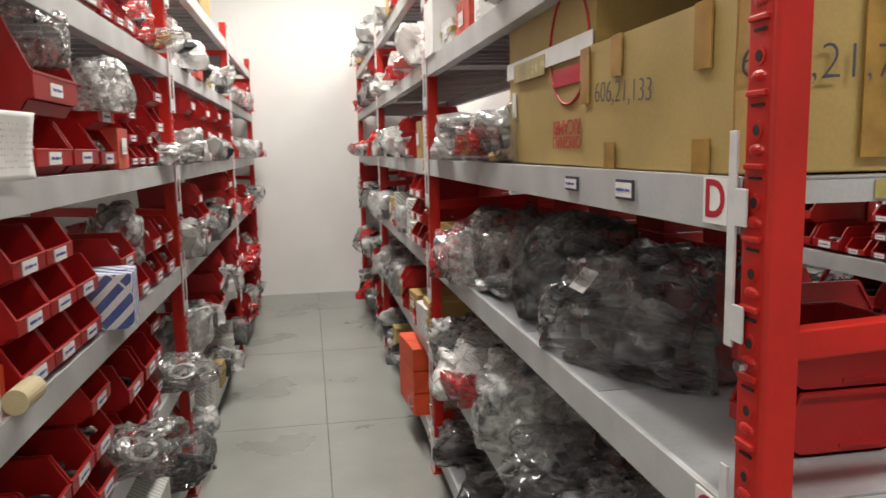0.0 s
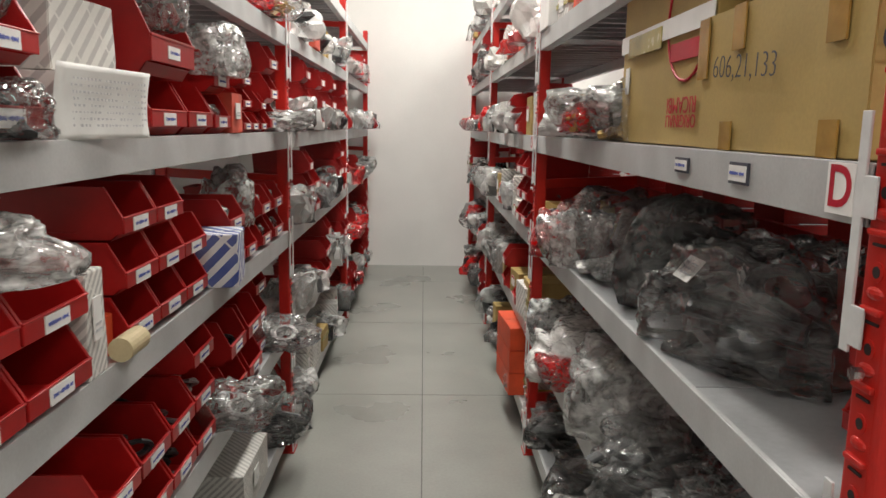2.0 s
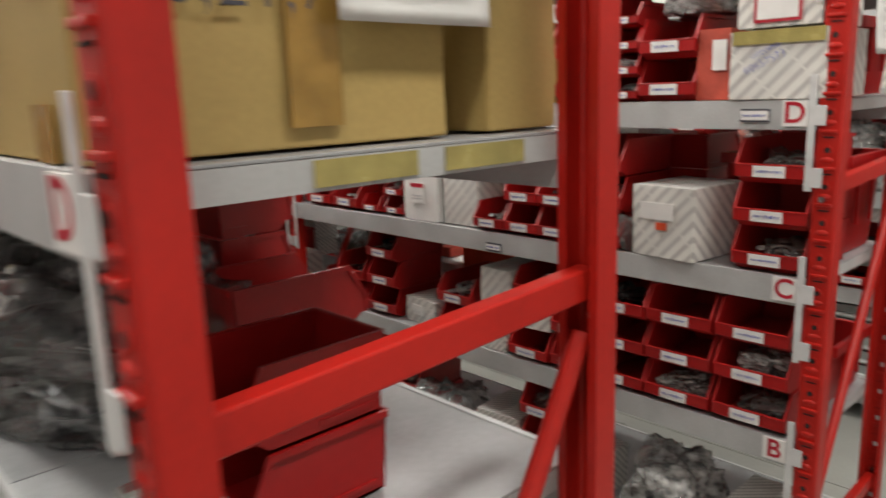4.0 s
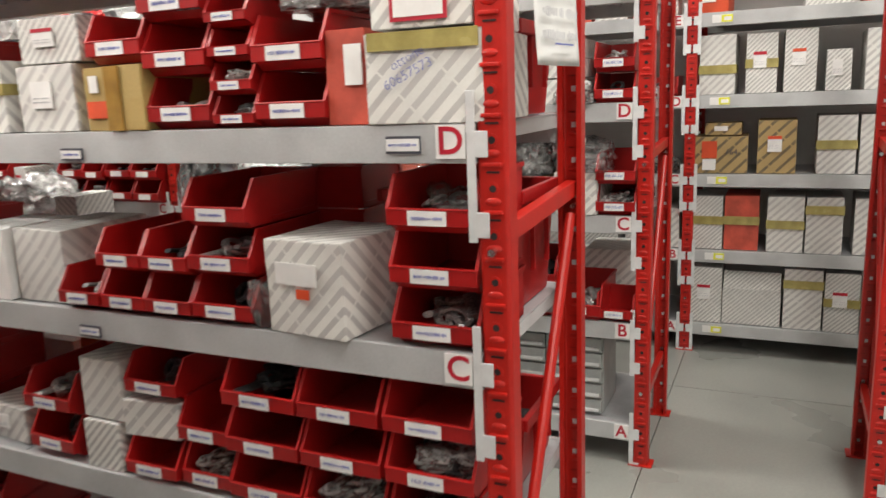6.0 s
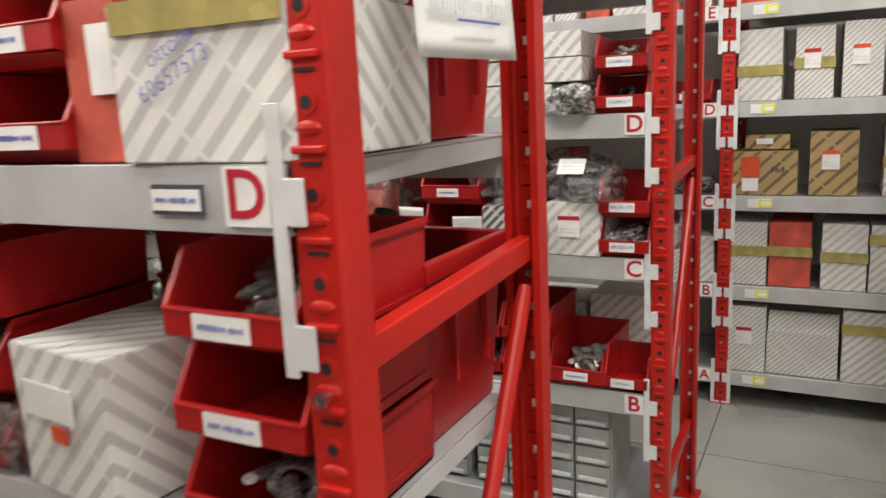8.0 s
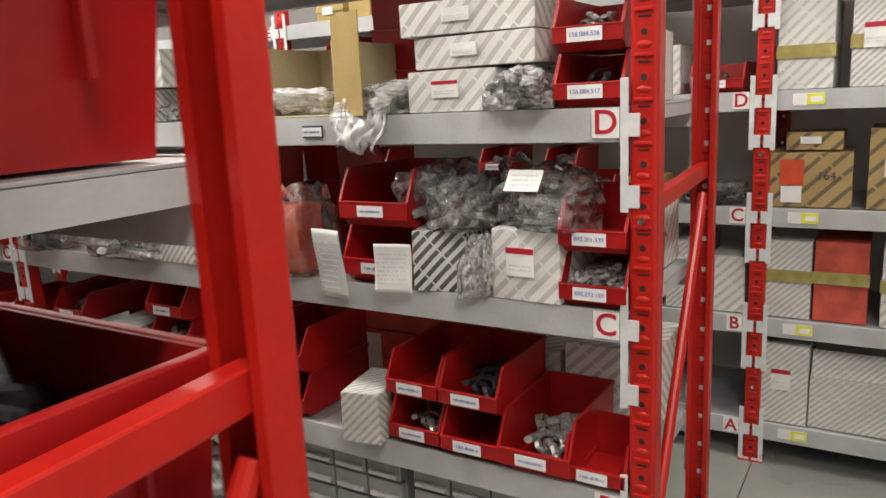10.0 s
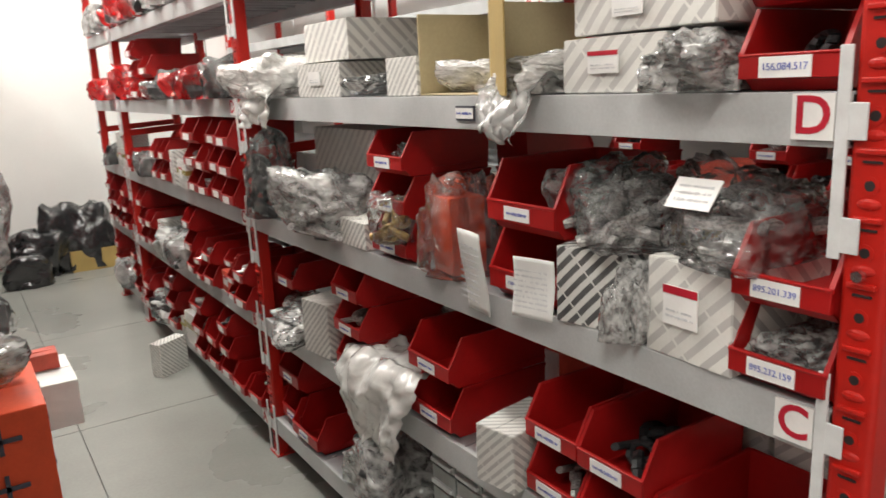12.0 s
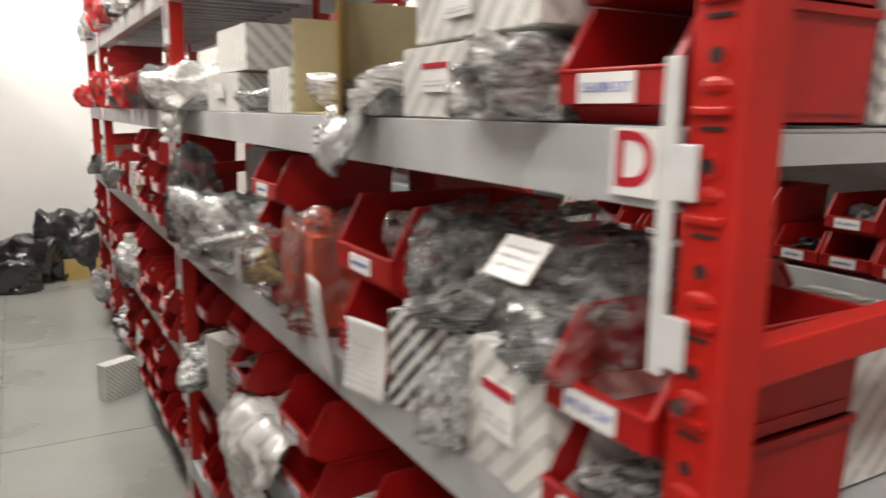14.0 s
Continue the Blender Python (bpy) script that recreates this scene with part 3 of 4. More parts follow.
def carton(m, d, w, h, mat=STRIPE, words="", tape=None, label="", seed=0, name="carton"):
    """A card box; m is the middle of its lower front edge. tape: its height share; label: 'red', 'plain' or 'orange'."""
    words = words or {STRIPE.name: "white carton printed with grey diagonal stripes", STRIPE_FINE.name: "white carton with fine grey diagonal stripes",
                      STRIPE_DARK.name: "carton with bold black and white stripes", STRIPE_BLUE.name: "small carton with blue and white stripes",
                      STRIPE_KRAFT.name: "brown carton with dark diagonal stripes", KRAFT.name: "plain brown cardboard carton",
                      PINK_BOX.name: "faded red printed carton", ORANGE.name: "orange carton with dark print", WHITE.name: "plain white card carton",
                      KRAFT_IN.name: "pale brown card carton"}[mat.name]
    ob = tagged(new(name, carton_mesh(d, w, h, mat)), words, "carton")
    ob.matrix_basis = m
    if tape is not None:
        th = min(0.05, h * 0.16)
        bm = bmesh.new()
        box_into(bm, -0.0055, -w / 2 - 0.0055, tape * h - th / 2, -0.003, w / 2 + 0.0055, tape * h + th / 2)
        for s in (-1, 1):
            box_into(bm, -0.003, *([s * w / 2 + 0.003, tape * h - th / 2] if s > 0 else [-w / 2 - 0.0055, tape * h - th / 2]), d * 0.5,
                     *([w / 2 + 0.0055, tape * h + th / 2] if s > 0 else [-w / 2 - 0.003, tape * h + th / 2]))
        part("tape", bm, TAPE_OLD, ob, "olive-brown packing tape")
    if label:
        lw, lh = min(0.075, w * 0.42), min(0.09, h * 0.4)
        lm = Matrix.Translation((-0.0055, w * 0.06, h * 0.56))
        s = put_part("sticker", mesh_of("sticker", one_box(-0.001, -lw / 2, -lh / 2, 0.002, lw / 2, lh / 2), WHITE), ob, lm)
        if label != "plain":
            put_part("colour_band", mesh_of("colour_band", one_box(-0.002, -lw / 2, lh * 0.3, -0.0005, lw / 2, lh / 2), ORANGE if label == "orange" else LETTER), s)
        put_part("barcode", bars_mesh(round(lw * 0.8, 3), round(lh * 0.3, 3), PALE_INK, seed % 3, 2), s, Matrix.Translation((-0.0016, 0, -lh * 0.2)))
    return ob


def paper(m, w, h, rows=7, mat=PAPER, seed=0, curl=0.02):
    """A sheet hanging or standing in the plane x = 0, a little curled."""
    bm = bmesh.new()
    bmesh.ops.create_grid(bm, x_segments=10, y_segments=12, size=0.5)
    for v in bm.verts:
        y, z = v.co.x * w, v.co.y * h
        v.co = Vector((curl * (math.sin(v.co.y * 3 + seed) - 0.6 * v.co.x ** 2 * 2), y, z))
    r = bmesh.ops.extrude_face_region(bm, geom=bm.faces[:])
    for e in r["geom"]:
        if isinstance(e, bmesh.types.BMVert):
            e.co.x += 0.0006
    ob = tagged(new("paper_sheet", mesh_of("paper_sheet", bm, mat, True)), "curled white delivery slip with faint print", "paper")
    ob.matrix_basis = m
    put_part("writing", bars_mesh(round(w * 0.8, 3), round(h * 0.7, 3), PALE_INK, seed, rows), ob, Matrix.Translation((-abs(curl) * 1.1 - 0.0005, 0, 0)))
    return ob


def price_tag(side, y, z, w=0.07, h=0.032, seed=0, frame_mat=INK):
    t = tagged(new("shelf_tag", mesh_of("shelf_tag", one_box(-0.006, -w / 2, -h / 2, -0.0005, w / 2, h / 2), frame_mat)),
               "small dark-framed label holder on a shelf beam", "label")
    t.matrix_basis = side.at(y, z, -0.0005)
    c = part("card", one_box(-0.0072, -w / 2 + 0.001, -h / 2 + 0.005, -0.0055, w / 2 - 0.001, h / 2 - 0.005), WHITE, t, "white card")
    put_part("writing", bars_mesh(round(w * 0.8, 3), 0.014, BLUE_INK, seed), c, Matrix.Translation((-0.0078, 0, 0)))


def yellow_tag(side, y, z):
    t = tagged(new("shelf_tag", mesh_of("shelf_tag", one_box(-0.002, -0.055, -0.022, -0.0005, 0.055, 0.022), WHITE)),
               "white shelf label with a yellow price sticker", "label")
    t.matrix_basis = side.at(y, z)
    part("sticker", one_box(-0.0032, -0.055, -0.02, -0.0018, 0.005, 0.02), YELLOW, t, "yellow sticker")
    part("card", one_box(-0.0042, -0.048, -0.011, -0.003, -0.008, 0.009), WHITE, t)


CONTENTS = [None, DARK, CLEAR, None, SILVER, CLOUDY, BLACK, None]


def bin_stack(side, y, level, w, h, l, n, off=0.004, seed=0, skew=0.0, up=0.0, full=True, numbers=()):
    for i in range(n):
        picking_bin(side.at(y, on(level, up) + i * (h + 0.004), off, rng.uniform(-skew, skew)), w, h, l,
                    CONTENTS[(seed + i * 3) % 8] if full else None, seed + i, number=numbers[i] if numbers else "")


def fill(side, level, y0, y1, kinds, seed, off=0.01, depth=0.33, tall=0.38):
    """Stock a stretch of shelf: each place takes a stack of bins, cartons or a bag."""
    g = random.Random(seed)
    y = y0
    while y < y1 - 0.08:
        k = g.choice(kinds)
        z = on(level)
        if k == "bin":
            w, h = g.choice(((0.15, 0.115), (0.18, 0.12), (0.11, 0.075)))
            w_all = w + 0.012
            n = min(int(tall / (h + 0.004)), g.choice((1, 2, 2, 3, 3)))
            if y + w_all <= y1 + 0.03:
                bin_stack(side, y + w_all / 2, level, w, h, min(depth, 0.24 if w < 0.15 else 0.3), n, off + g.uniform(-0.01, 0.02), g.randrange(40), 3)
        elif k == "box":
            w, h, d = g.uniform(0.1, 0.24), g.uniform(0.09, 0.22), min(depth, g.uniform(0.15, 0.3))
            w_all = w + 0.02
            m = g.choice((STRIPE, STRIPE, STRIPE_FINE, STRIPE_FINE, WHITE, KRAFT, PINK_BOX))
            if y + w_all <= y1 + 0.03:
                carton(side.at(y + w_all / 2, z, off + g.uniform(0, 0.05), g.uniform(-5, 5)), d, w, h, m, tape=g.choice((None, None, 0.6)), label=g.choice(("", "red", "plain")), seed=g.randrange(9))
                if g.random() < 0.4 and h < 0.17:
                    carton(side.at(y + w_all / 2, z + h + 0.004, off + g.uniform(0.01, 0.06), g.uniform(-8, 8)), d * 0.85, w * 0.9, g.uniform(0.06, 0.12), STRIPE_FINE, label=g.choice(("", "red")), seed=g.randrange(9))
        else:
            w, h, d = g.uniform(0.2, 0.36), g.uniform(0.12, 0.24), min(depth, g.uniform(0.24, 0.36))
            w_all = w
            film = {"clear": CLEAR, "cloudy": CLOUDY, "milk": MILK, "redfilm": REDFILM}[k]
            if y + w_all <= y1 + 0.05:
                bag(side.at(y + w_all / 2, z, off + d * 0.38 - g.uniform(0, 0.06)), d, w * 1.05, h, film, g.choice((DARK, BLACK, SILVER)) if film is not MILK else None, g.randrange(40), roll=g.uniform(-30, 30))
        y += w_all + g.uniform(0.002, 0.03)


def crate(m, x, y, h, words="large red plastic stacking crate"):
    """A big open-topped crate with ribs and a rolled rim."""
    bm = bmesh.new()
    t = 0.005
    s = 0.03
    for a, b in (((0, 0), (x, t)), ((0, y - t), (x, y)), ((0, t), (t, y - t)), ((x - t, t), (x, y - t))):
        vs = box_into(bm, a[0], a[1], 0, b[0], b[1], h)
    box_into(bm, t, t, 0, x - t, y - t, t)
    for v in bm.verts:
        if v.co.z < 0.01:
            v.co.x += s * (0.5 - v.co.x / x) * 2 * 0.6
            v.co.y += s * (0.5 - v.co.y / y) * 2 * 0.6
    ob = tagged(new("crate", mesh_of("crate", bm, BIN)), words, "crate", "red crates")
    ob.matrix_basis = m
    bm = bmesh.new()
    box_into(bm, -0.012, -0.012, h - 0.03, x + 0.012, 0.001, h + 0.002, 0.003)
    box_into(bm, -0.012, y - 0.001, h - 0.03, x + 0.012, y + 0.012, h + 0.002, 0.003)
    box_into(bm, -0.012, 0.001, h - 0.03, 0.001, y - 0.001, h + 0.002, 0.003)
    box_into(bm, x - 0.001, 0.001, h - 0.03, x + 0.012, y - 0.001, h + 0.002, 0.003)
    part("rim", bm, BIN, ob)
    for i in range(2):
        px = x * (i + 0.7) / 2.4
        part("rib", one_box(px - 0.004, -0.008, h * 0.3, px + 0.004, 0.004, h - 0.03, 0.001), BIN, ob)
    return ob


# ------------------------------------------------ first rack: cartons and bags
c = carton(R1.at(0.135, on("D"), 0.012), 0.40, 0.56, 0.246, KRAFT, "big brown carton with tape patches and pen numbers")
for yy, z0, z1 in ((-0.2, 0.15, 0.246), (0.11, 0.17, 0.246), (0.27, 0.13, 0.242), (-0.2, 0.0, 0.05), (0.14, 0.0, 0.05)):
    part("tape", one_box(-0.006, yy - 0.024, z0, -0.003, yy + 0.024, z1), TAPE, c, "brown packing tape")
part("tape", one_box(0.19, -0.2865, 0.02, 0.25, -0.2835, 0.242), TAPE, c, "brown packing tape")
put_part("writing", text_mesh("606,21,133", 0.058, INK, -0.0012), c, Matrix.Translation((-0.0062, 0.085, 0.14)) @ pose(0, 0, 0, 3, 0, 0), "pen number")
put_part("writing", text_mesh("606,21,7", 0.07, INK, -0.0014), c, Matrix.Translation((0.12, -0.2865, 0.15)) @ pose(0, 0, 0, 0, 0, 90), "pen number")
for tx in (0.2, 0.37):
    t = tagged(new("tape_strip", mesh_of("tape_strip", one_box(tx, 0, -0.014, tx + 0.13, 0.0012, 0.012), TAPE_OLD)), "olive tape stuck along a shelf end", "tape")
    t.matrix_basis = pose(X1, -0.1855, LEVEL["D"] + 0.014)
paper(pose(-1.42, -0.172, 1.77, 0, 0, 90), 0.21, 0.17, 3, seed=2, curl=0.004)
c = carton(R1.at(0.77, on("D"), 0.04, 0), 0.42, 0.68, 0.41, KRAFT, "tall brown carton with red printing, set upside down")
for s, z, sz in (("RICAMBI", 0.09, 0.05), ("ORIGINALI", 0.055, 0.04)):
    put_part("printing", text_mesh(s, sz, LETTER), c, Matrix.Translation((-0.0045, -0.17, z)) @ pose(0, 0, 0, 180, 0, 0))
bm = bmesh.new()
for i in range(28):
    a0, a1 = i * math.tau / 28, (i + 1) * math.tau / 28
    tube_into(bm, (-0.003, -0.18 + 0.13 * math.cos(a0), 0.27 + 0.13 * math.sin(a0)), (-0.003, -0.18 + 0.13 * math.cos(a1), 0.27 + 0.13 * math.sin(a1)), 0.003, 5)
box_into(bm, -0.005, -0.3, 0.185, -0.002, -0.08, 0.225)
part("printed_mark", bm, LETTER, c, "round red printed mark")
part("tape", one_box(-0.0075, -0.34, 0.24, -0.0055, 0.34, 0.285), WHITE, c, "white paper tape")
part("tape", one_box(-0.0095, -0.02, 0.225, -0.0077, 0.26, 0.275), TAPE_OLD, c, "olive tape")
part("sticker", one_box(-0.006, 0.26, 0.13, -0.003, 0.29, 0.2), WHITE, c, "white sticker")
carton(pose(X1 + 0.475, -0.05, on("D")), 0.13, 0.2, 0.36, KRAFT, "upright brown carton with pen marks")
bag(R1.at(1.45, on("D"), 0.1), 0.42, 0.75, 0.17, CLOUDY, SILVER, 3, "long cloudy plastic bag of pale parts")
bag(R1.at(1.1, on("D"), 0.1), 0.3, 0.25, 0.2, CLEAR, BROWN, 5, "clear bag with a red cap and brass parts")
bag(R1.at(1.32, on("D", 0.02), -0.01), 0.16, 0.2, 0.1, REDFILM, BROWN, 8)
bag(R1.at(2.05, on("D"), 0.12), 0.4, 0.5, 0.16, MILK, None, 4)
bag(R1.at(0.55, on("C"), 0.2), 0.46, 0.62, 0.285, CLEAR, DARK, 2, "big clear plastic bag of dark cast parts", roll=20, sticker=True)
bag(R1.at(1.02, on("C"), 0.24), 0.42, 0.40, 0.33, CLEAR, BLACK, 7, "clear plastic bag around a black drum part", roll=-20)
bag(R1.at(1.45, on("C"), 0.2), 0.46, 0.50, 0.30, CLEAR, SILVER, 1, "clear bag of black hoses", roll=25)
bag(R1.at(1.95, on("C"), 0.06), 0.34, 0.42, 0.24, REDFILM, DARK, 6)
bag(R1.at(1.62, on("C"), 0.02), 0.25, 0.25, 0.22, CLOUDY, None, 5)
carton(R1.at(2.25, on("C"), 0.02), 0.3, 0.28, 0.09, KRAFT_IN, tape=0.5)
carton(R1.at(2.25, on("C", 0.094), 0.05, 5), 0.25, 0.24, 0.07, KRAFT, tape=0.5)
bin_stack(R1, 0.02, "C", 0.15, 0.105, 0.2, 2, 0.17, 0, full=False)
bin_stack(R1B, 0.36, "C", 0.17, 0.105, 0.26, 2, 0.02, 0, full=False)
bag(R1.at(1.25, on("B"), 0.12), 0.4, 0.5, 0.27, CLOUDY, SILVER, 1, "big milky bag of wrapped parts")
bag(R1.at(0.85, on("B"), 0.10), 0.4, 0.42, 0.14, CLEAR, BLACK, 4, "clear bag with a yellow-edged black part")
bag(R1.at(0.42, on("B"), 0.16), 0.4, 0.4, 0.2, CLEAR, BLACK, 8)
bag(R1.at(1.85, on("B"), 0.05), 0.35, 0.45, 0.20, MILK, None, 6)
bag(R1.at(1.62, on("B"), 0.0), 0.2, 0.2, 0.12, REDFILM, None, 3)
bag(R1.at(2.2, on("B"), 0.08), 0.3, 0.3, 0.22, CLOUDY, BLACK, 2)
for i, yy in enumerate((0.3, 0.75, 1.2, 1.7, 2.2)):
    bag(R1.at(yy, on("A"), 0.14), 0.42, 0.44, 0.2, (CLEAR, CLEAR, CLOUDY)[i % 3], BLACK, i + 3)
for i in (0, 1, 2):
    carton(R1.at(2.95, on("A", i * 0.124), -0.07, 4), 0.36, 0.40, 0.12, ORANGE, "orange cardboard tray with dark print")
carton(R1.at(2.62, on("B"), 0.0), 0.3, 0.2, 0.2, KRAFT, tape=0.5)
for k in "EF":
    fill(R1, k, -0.1, 2.3, ["box", "box", "milk", "box"], 31 + ord(k), tall=0.3)
carton(R1.at(2.3, on("E"), -0.01), 0.3, 0.24, 0.24, WHITE)
for k in "ABCDEF":
    fill(R1, k, 2.56, 4.85, {"E": ["box", "redfilm", "milk"], "D": ["bin", "cloudy", "box", "clear"], "C": ["box", "bin", "box", "cloudy"]}.get(k, ["box", "clear", "bin", "cloudy"]), 61 + ord(k), -0.02)
    fill(R1, k, 5.05, 7.2, ["clear", "cloudy", "box", "bin", "redfilm", "clear"], 161 + ord(k), -0.05)
    if k not in "CD":
        fill(R1B, k, 0.0, 2.3, ["bin", "box"], 77 + ord(k), depth=0.26)
for y0, y1, s in ((2.56, 4.85, 0), (5.05, 7.2, 5)):
    for k in "ABCD":
        fill(R1B, k, y0, y1, ["bin", "bin", "box"], 800 + s + ord(k), depth=0.2)
for i in range(10):
    bin_stack(R1B, 0.42 + i * 0.205, "D", 0.19, 0.12, 0.16, 3, 0.005, 0, full=False)
    if i:
        bin_stack(R1B, 0.42 + i * 0.205, "C", 0.19, 0.12, 0.16, 2 + i % 2, 0.005, 0, full=False)

# ------------------------------------------------ second rack: bins
carton(R2.at(1.12, on("D"), 0.02), 0.25, 0.2, 0.165, STRIPE, label="plain")
carton(R2.at(1.1, on("D", 0.17), 0.03), 0.25, 0.21, 0.11, STRIPE_FINE, label="red")
c = carton(R2.at(0.87, on("D"), 0.0, -4), 0.24, 0.2, 0.15, KRAFT, "brown carton taped round with an orange label")
part("tape", one_box(-0.006, -0.03, 0, -0.003, 0.02, 0.15), TAPE, c)
part("sticker", one_box(-0.006, 0.045, 0.09, -0.004, 0.075, 0.13), WHITE, c)
part("sticker", one_box(-0.006, 0.02, 0.03, -0.004, 0.09, 0.07), ORANGE, c)
picking_bin(R2.at(0.855, on("D", 0.156), 0.0), 0.165, 0.115, 0.26, None, 3)
bin_stack(R2, 0.675, "D", 0.175, 0.117, 0.28, 3, 0.0, 4)
bin_stack(R2, 0.52, "D", 0.105, 0.068, 0.18, 4, 0.0, 2)
bin_stack(R2, 0.37, "D", 0.17, 0.115, 0.28, 2, 0.0, 1, full=False)
bag(R2.at(0.34, on("D", 0.24), 0.14), 0.26, 0.24, 0.09, CLOUDY, SILVER, 2)
c = carton(R2.at(0.235, on("D"), 0.012), 0.3, 0.095, 0.19, PINK_BOX, "faded red carton with a torn white label")
part("sticker", one_box(-0.006, -0.04, 0.08, -0.003, 0.0, 0.16), WHITE, c, "torn label")
c = carton(R2.at(0.055, on("D"), -0.004, 2), 0.3, 0.245, 0.175, STRIPE, "striped carton with pen numbers and olive tape")
part("tape", one_box(-0.006, -0.115, 0.14, -0.003, 0.115, 0.175), TAPE_OLD, c, "olive tape")
for s, z in (("ottone", 0.125), ("60657573", 0.095)):
    put_part("writing", text_mesh(s, 0.028, BLUE_INK, -0.0006), c, Matrix.Translation((-0.0056, 0.03, z)) @ pose(0, 0, 0, -24, 0, 0), "blue pen writing")
c = carton(R2.at(0.06, on("D", 0.181), 0.0), 0.28, 0.21, 0.13, STRIPE)
part("sticker", one_box(-0.006, -0.06, 0.012, -0.004, 0.06, 0.1), LETTER, c, "red-edged label")
part("sticker", one_box(-0.007, -0.052, 0.02, -0.0055, 0.052, 0.094), WHITE, c)
bin_stack(R2, 0.605, "C", 0.175, 0.112, 0.3, 3, 0.0, 1)
bin_stack(R2, 0.775, "C", 0.14, 0.105, 0.28, 2, 0.0, 3)
bin_stack(R2, 0.925, "C", 0.14, 0.105, 0.28, 2, 0.0, 0)
bin_stack(R2, 1.08, "C", 0.14, 0.105, 0.28, 1, 0.0, 4)
carton(R2.at(1.25, on("C"), 0.03), 0.3, 0.19, 0.2, STRIPE)
c = carton(R2.at(0.365, on("C"), -0.008, -6), 0.26, 0.215, 0.215, STRIPE, "large white carton with grey stripes and a delivery label")
part("sticker", one_box(-0.006, -0.04, 0.115, -0.0035, 0.075, 0.165), WHITE, c, "white address label")
part("sticker", one_box(-0.006, -0.018, 0.085, -0.0035, 0.018, 0.107), ORANGE, c, "small orange label")
bag(R2.at(0.50, on("C"), 0.04), 0.12, 0.06, 0.12, CLEAR, None, 3)
bin_stack(R2, 0.055, "C", 0.19, 0.116, 0.3, 3, 0.0, 4)
for i, yy in enumerate((0.085, 0.31, 0.53)):
    bin_stack(R2, yy, "B", 0.205, 0.117, 0.32, 3, 0.0, 2 + i * 3)
bin_stack(R2, 0.72, "B", 0.15, 0.117, 0.3, 2, 0.01, 5)
bin_stack(R2, 0.90, "B", 0.17, 0.11, 0.3, 1, 0.0, 0)
carton(R2.at(0.9, on("B", 0.117), 0.02, 5), 0.25, 0.18, 0.1, STRIPE)
bin_stack(R2, 0.89, "B", 0.17, 0.11, 0.3, 1, 0.02, 1, up=0.225)
carton(R2.at(1.08, on("B"), 0.01), 0.25, 0.13, 0.14, STRIPE_FINE)
carton(R2.at(1.07, on("B", 0.145), 0.02), 0.25, 0.15, 0.17, STRIPE)
carton(R2.at(0.07, on("A"), 0.02), 0.28, 0.22, 0.16, STRIPE_FINE, tape=0.5)
bag(R2.at(0.4, on("A"), 0.14), 0.4, 0.34, 0.22, CLOUDY, BLACK, 2)
fill(R2, "A", 0.6, 2.3, ["clear", "box", "bin"], 12)
fill(R2, "B", 1.2, 2.3, ["bin", "bin", "box"], 13)
carton(R2.at(1.46, on("C"), 0.01), 0.25, 0.2, 0.2, WHITE, "white carton with a small red mark", label="red")
fill(R2, "C", 1.6, 2.35, ["bin"], 14)
fill(R2, "D", 1.26, 2.35, ["box", "bin", "bin"], 15, tall=0.36)
for k in "EF":
    fill(R2, k, -0.03, 2.3, ["box", "bin", "cloudy"], 16 + ord(k), tall=0.3)
for y0, y1 in ((2.48, 4.85), (4.98, 7.3)):
    for k in "ABCDE":
        fill(R2, k, y0, y1, ["bin", "bin", "box", "cloudy"], int(200 + y0 * 10) + ord(k))
price_tag(R2, 0.105, 1.525, 0.075, 0.034)
price_tag(R2, 1.03, 1.51, 0.07, 0.03, 2)
price_tag(R2, 1.05, 1.05, 0.07, 0.03, 1)
crate(pose(0.30, -0.035, on("C")), 0.28, 0.36, 0.29, "deep red plastic crate heaped with metal parts")
loose_parts(pose(0.44, 0.14, on("C", 0.12)), 0.24, 0.3, 0.25, DARK, 2)
bin_stack(R2B, 0.5, "C", 0.15, 0.11, 0.24, 3, 0.01, 3)
crate(pose(0.30, -0.035, on("B")), 0.28, 0.4, 0.19, "large red plastic crate of black parts")
loose_parts(pose(0.44, 0.15, on("B", 0.05)), 0.26, 0.32, 0.19, BLACK, 1)
crate(pose(0.30, -0.035, on("D")), 0.28, 0.34, 0.21)
p = paper(pose(0.265, -0.135, 1.80, 0, 0, 82), 0.22, 0.26, 4, seed=1, curl=0.006)
bm = bmesh.new()
box_into(bm, -0.013, -0.055, -0.088, -0.012, 0.04, -0.085)
part("arrow", bm, BLUE_INK, p, "pen-drawn arrow")
fill(R2B, "D", 0.35, 2.35, ["bin", "cloudy", "box"], 21, -0.02, depth=0.28)
fill(R2B, "C", 0.7, 1.8, ["cloudy", "clear", "box"], 22, -0.05, depth=0.28)
fill(R2B, "E", 0.0, 2.35, ["box", "clear"], 23, depth=0.28)
fill(R2B, "B", 0.45, 1.05, ["bin", "clear"], 24, -0.03, depth=0.28)
for y0, y1, s in ((2.48, 4.85, 0), (4.98, 7.3, 9)):
    for k in "ABCDE":
        fill(R2B, k, y0, y1, ["clear", "cloudy", "redfilm", "bin", "box"], 300 + s + ord(k), -0.15, depth=0.28)

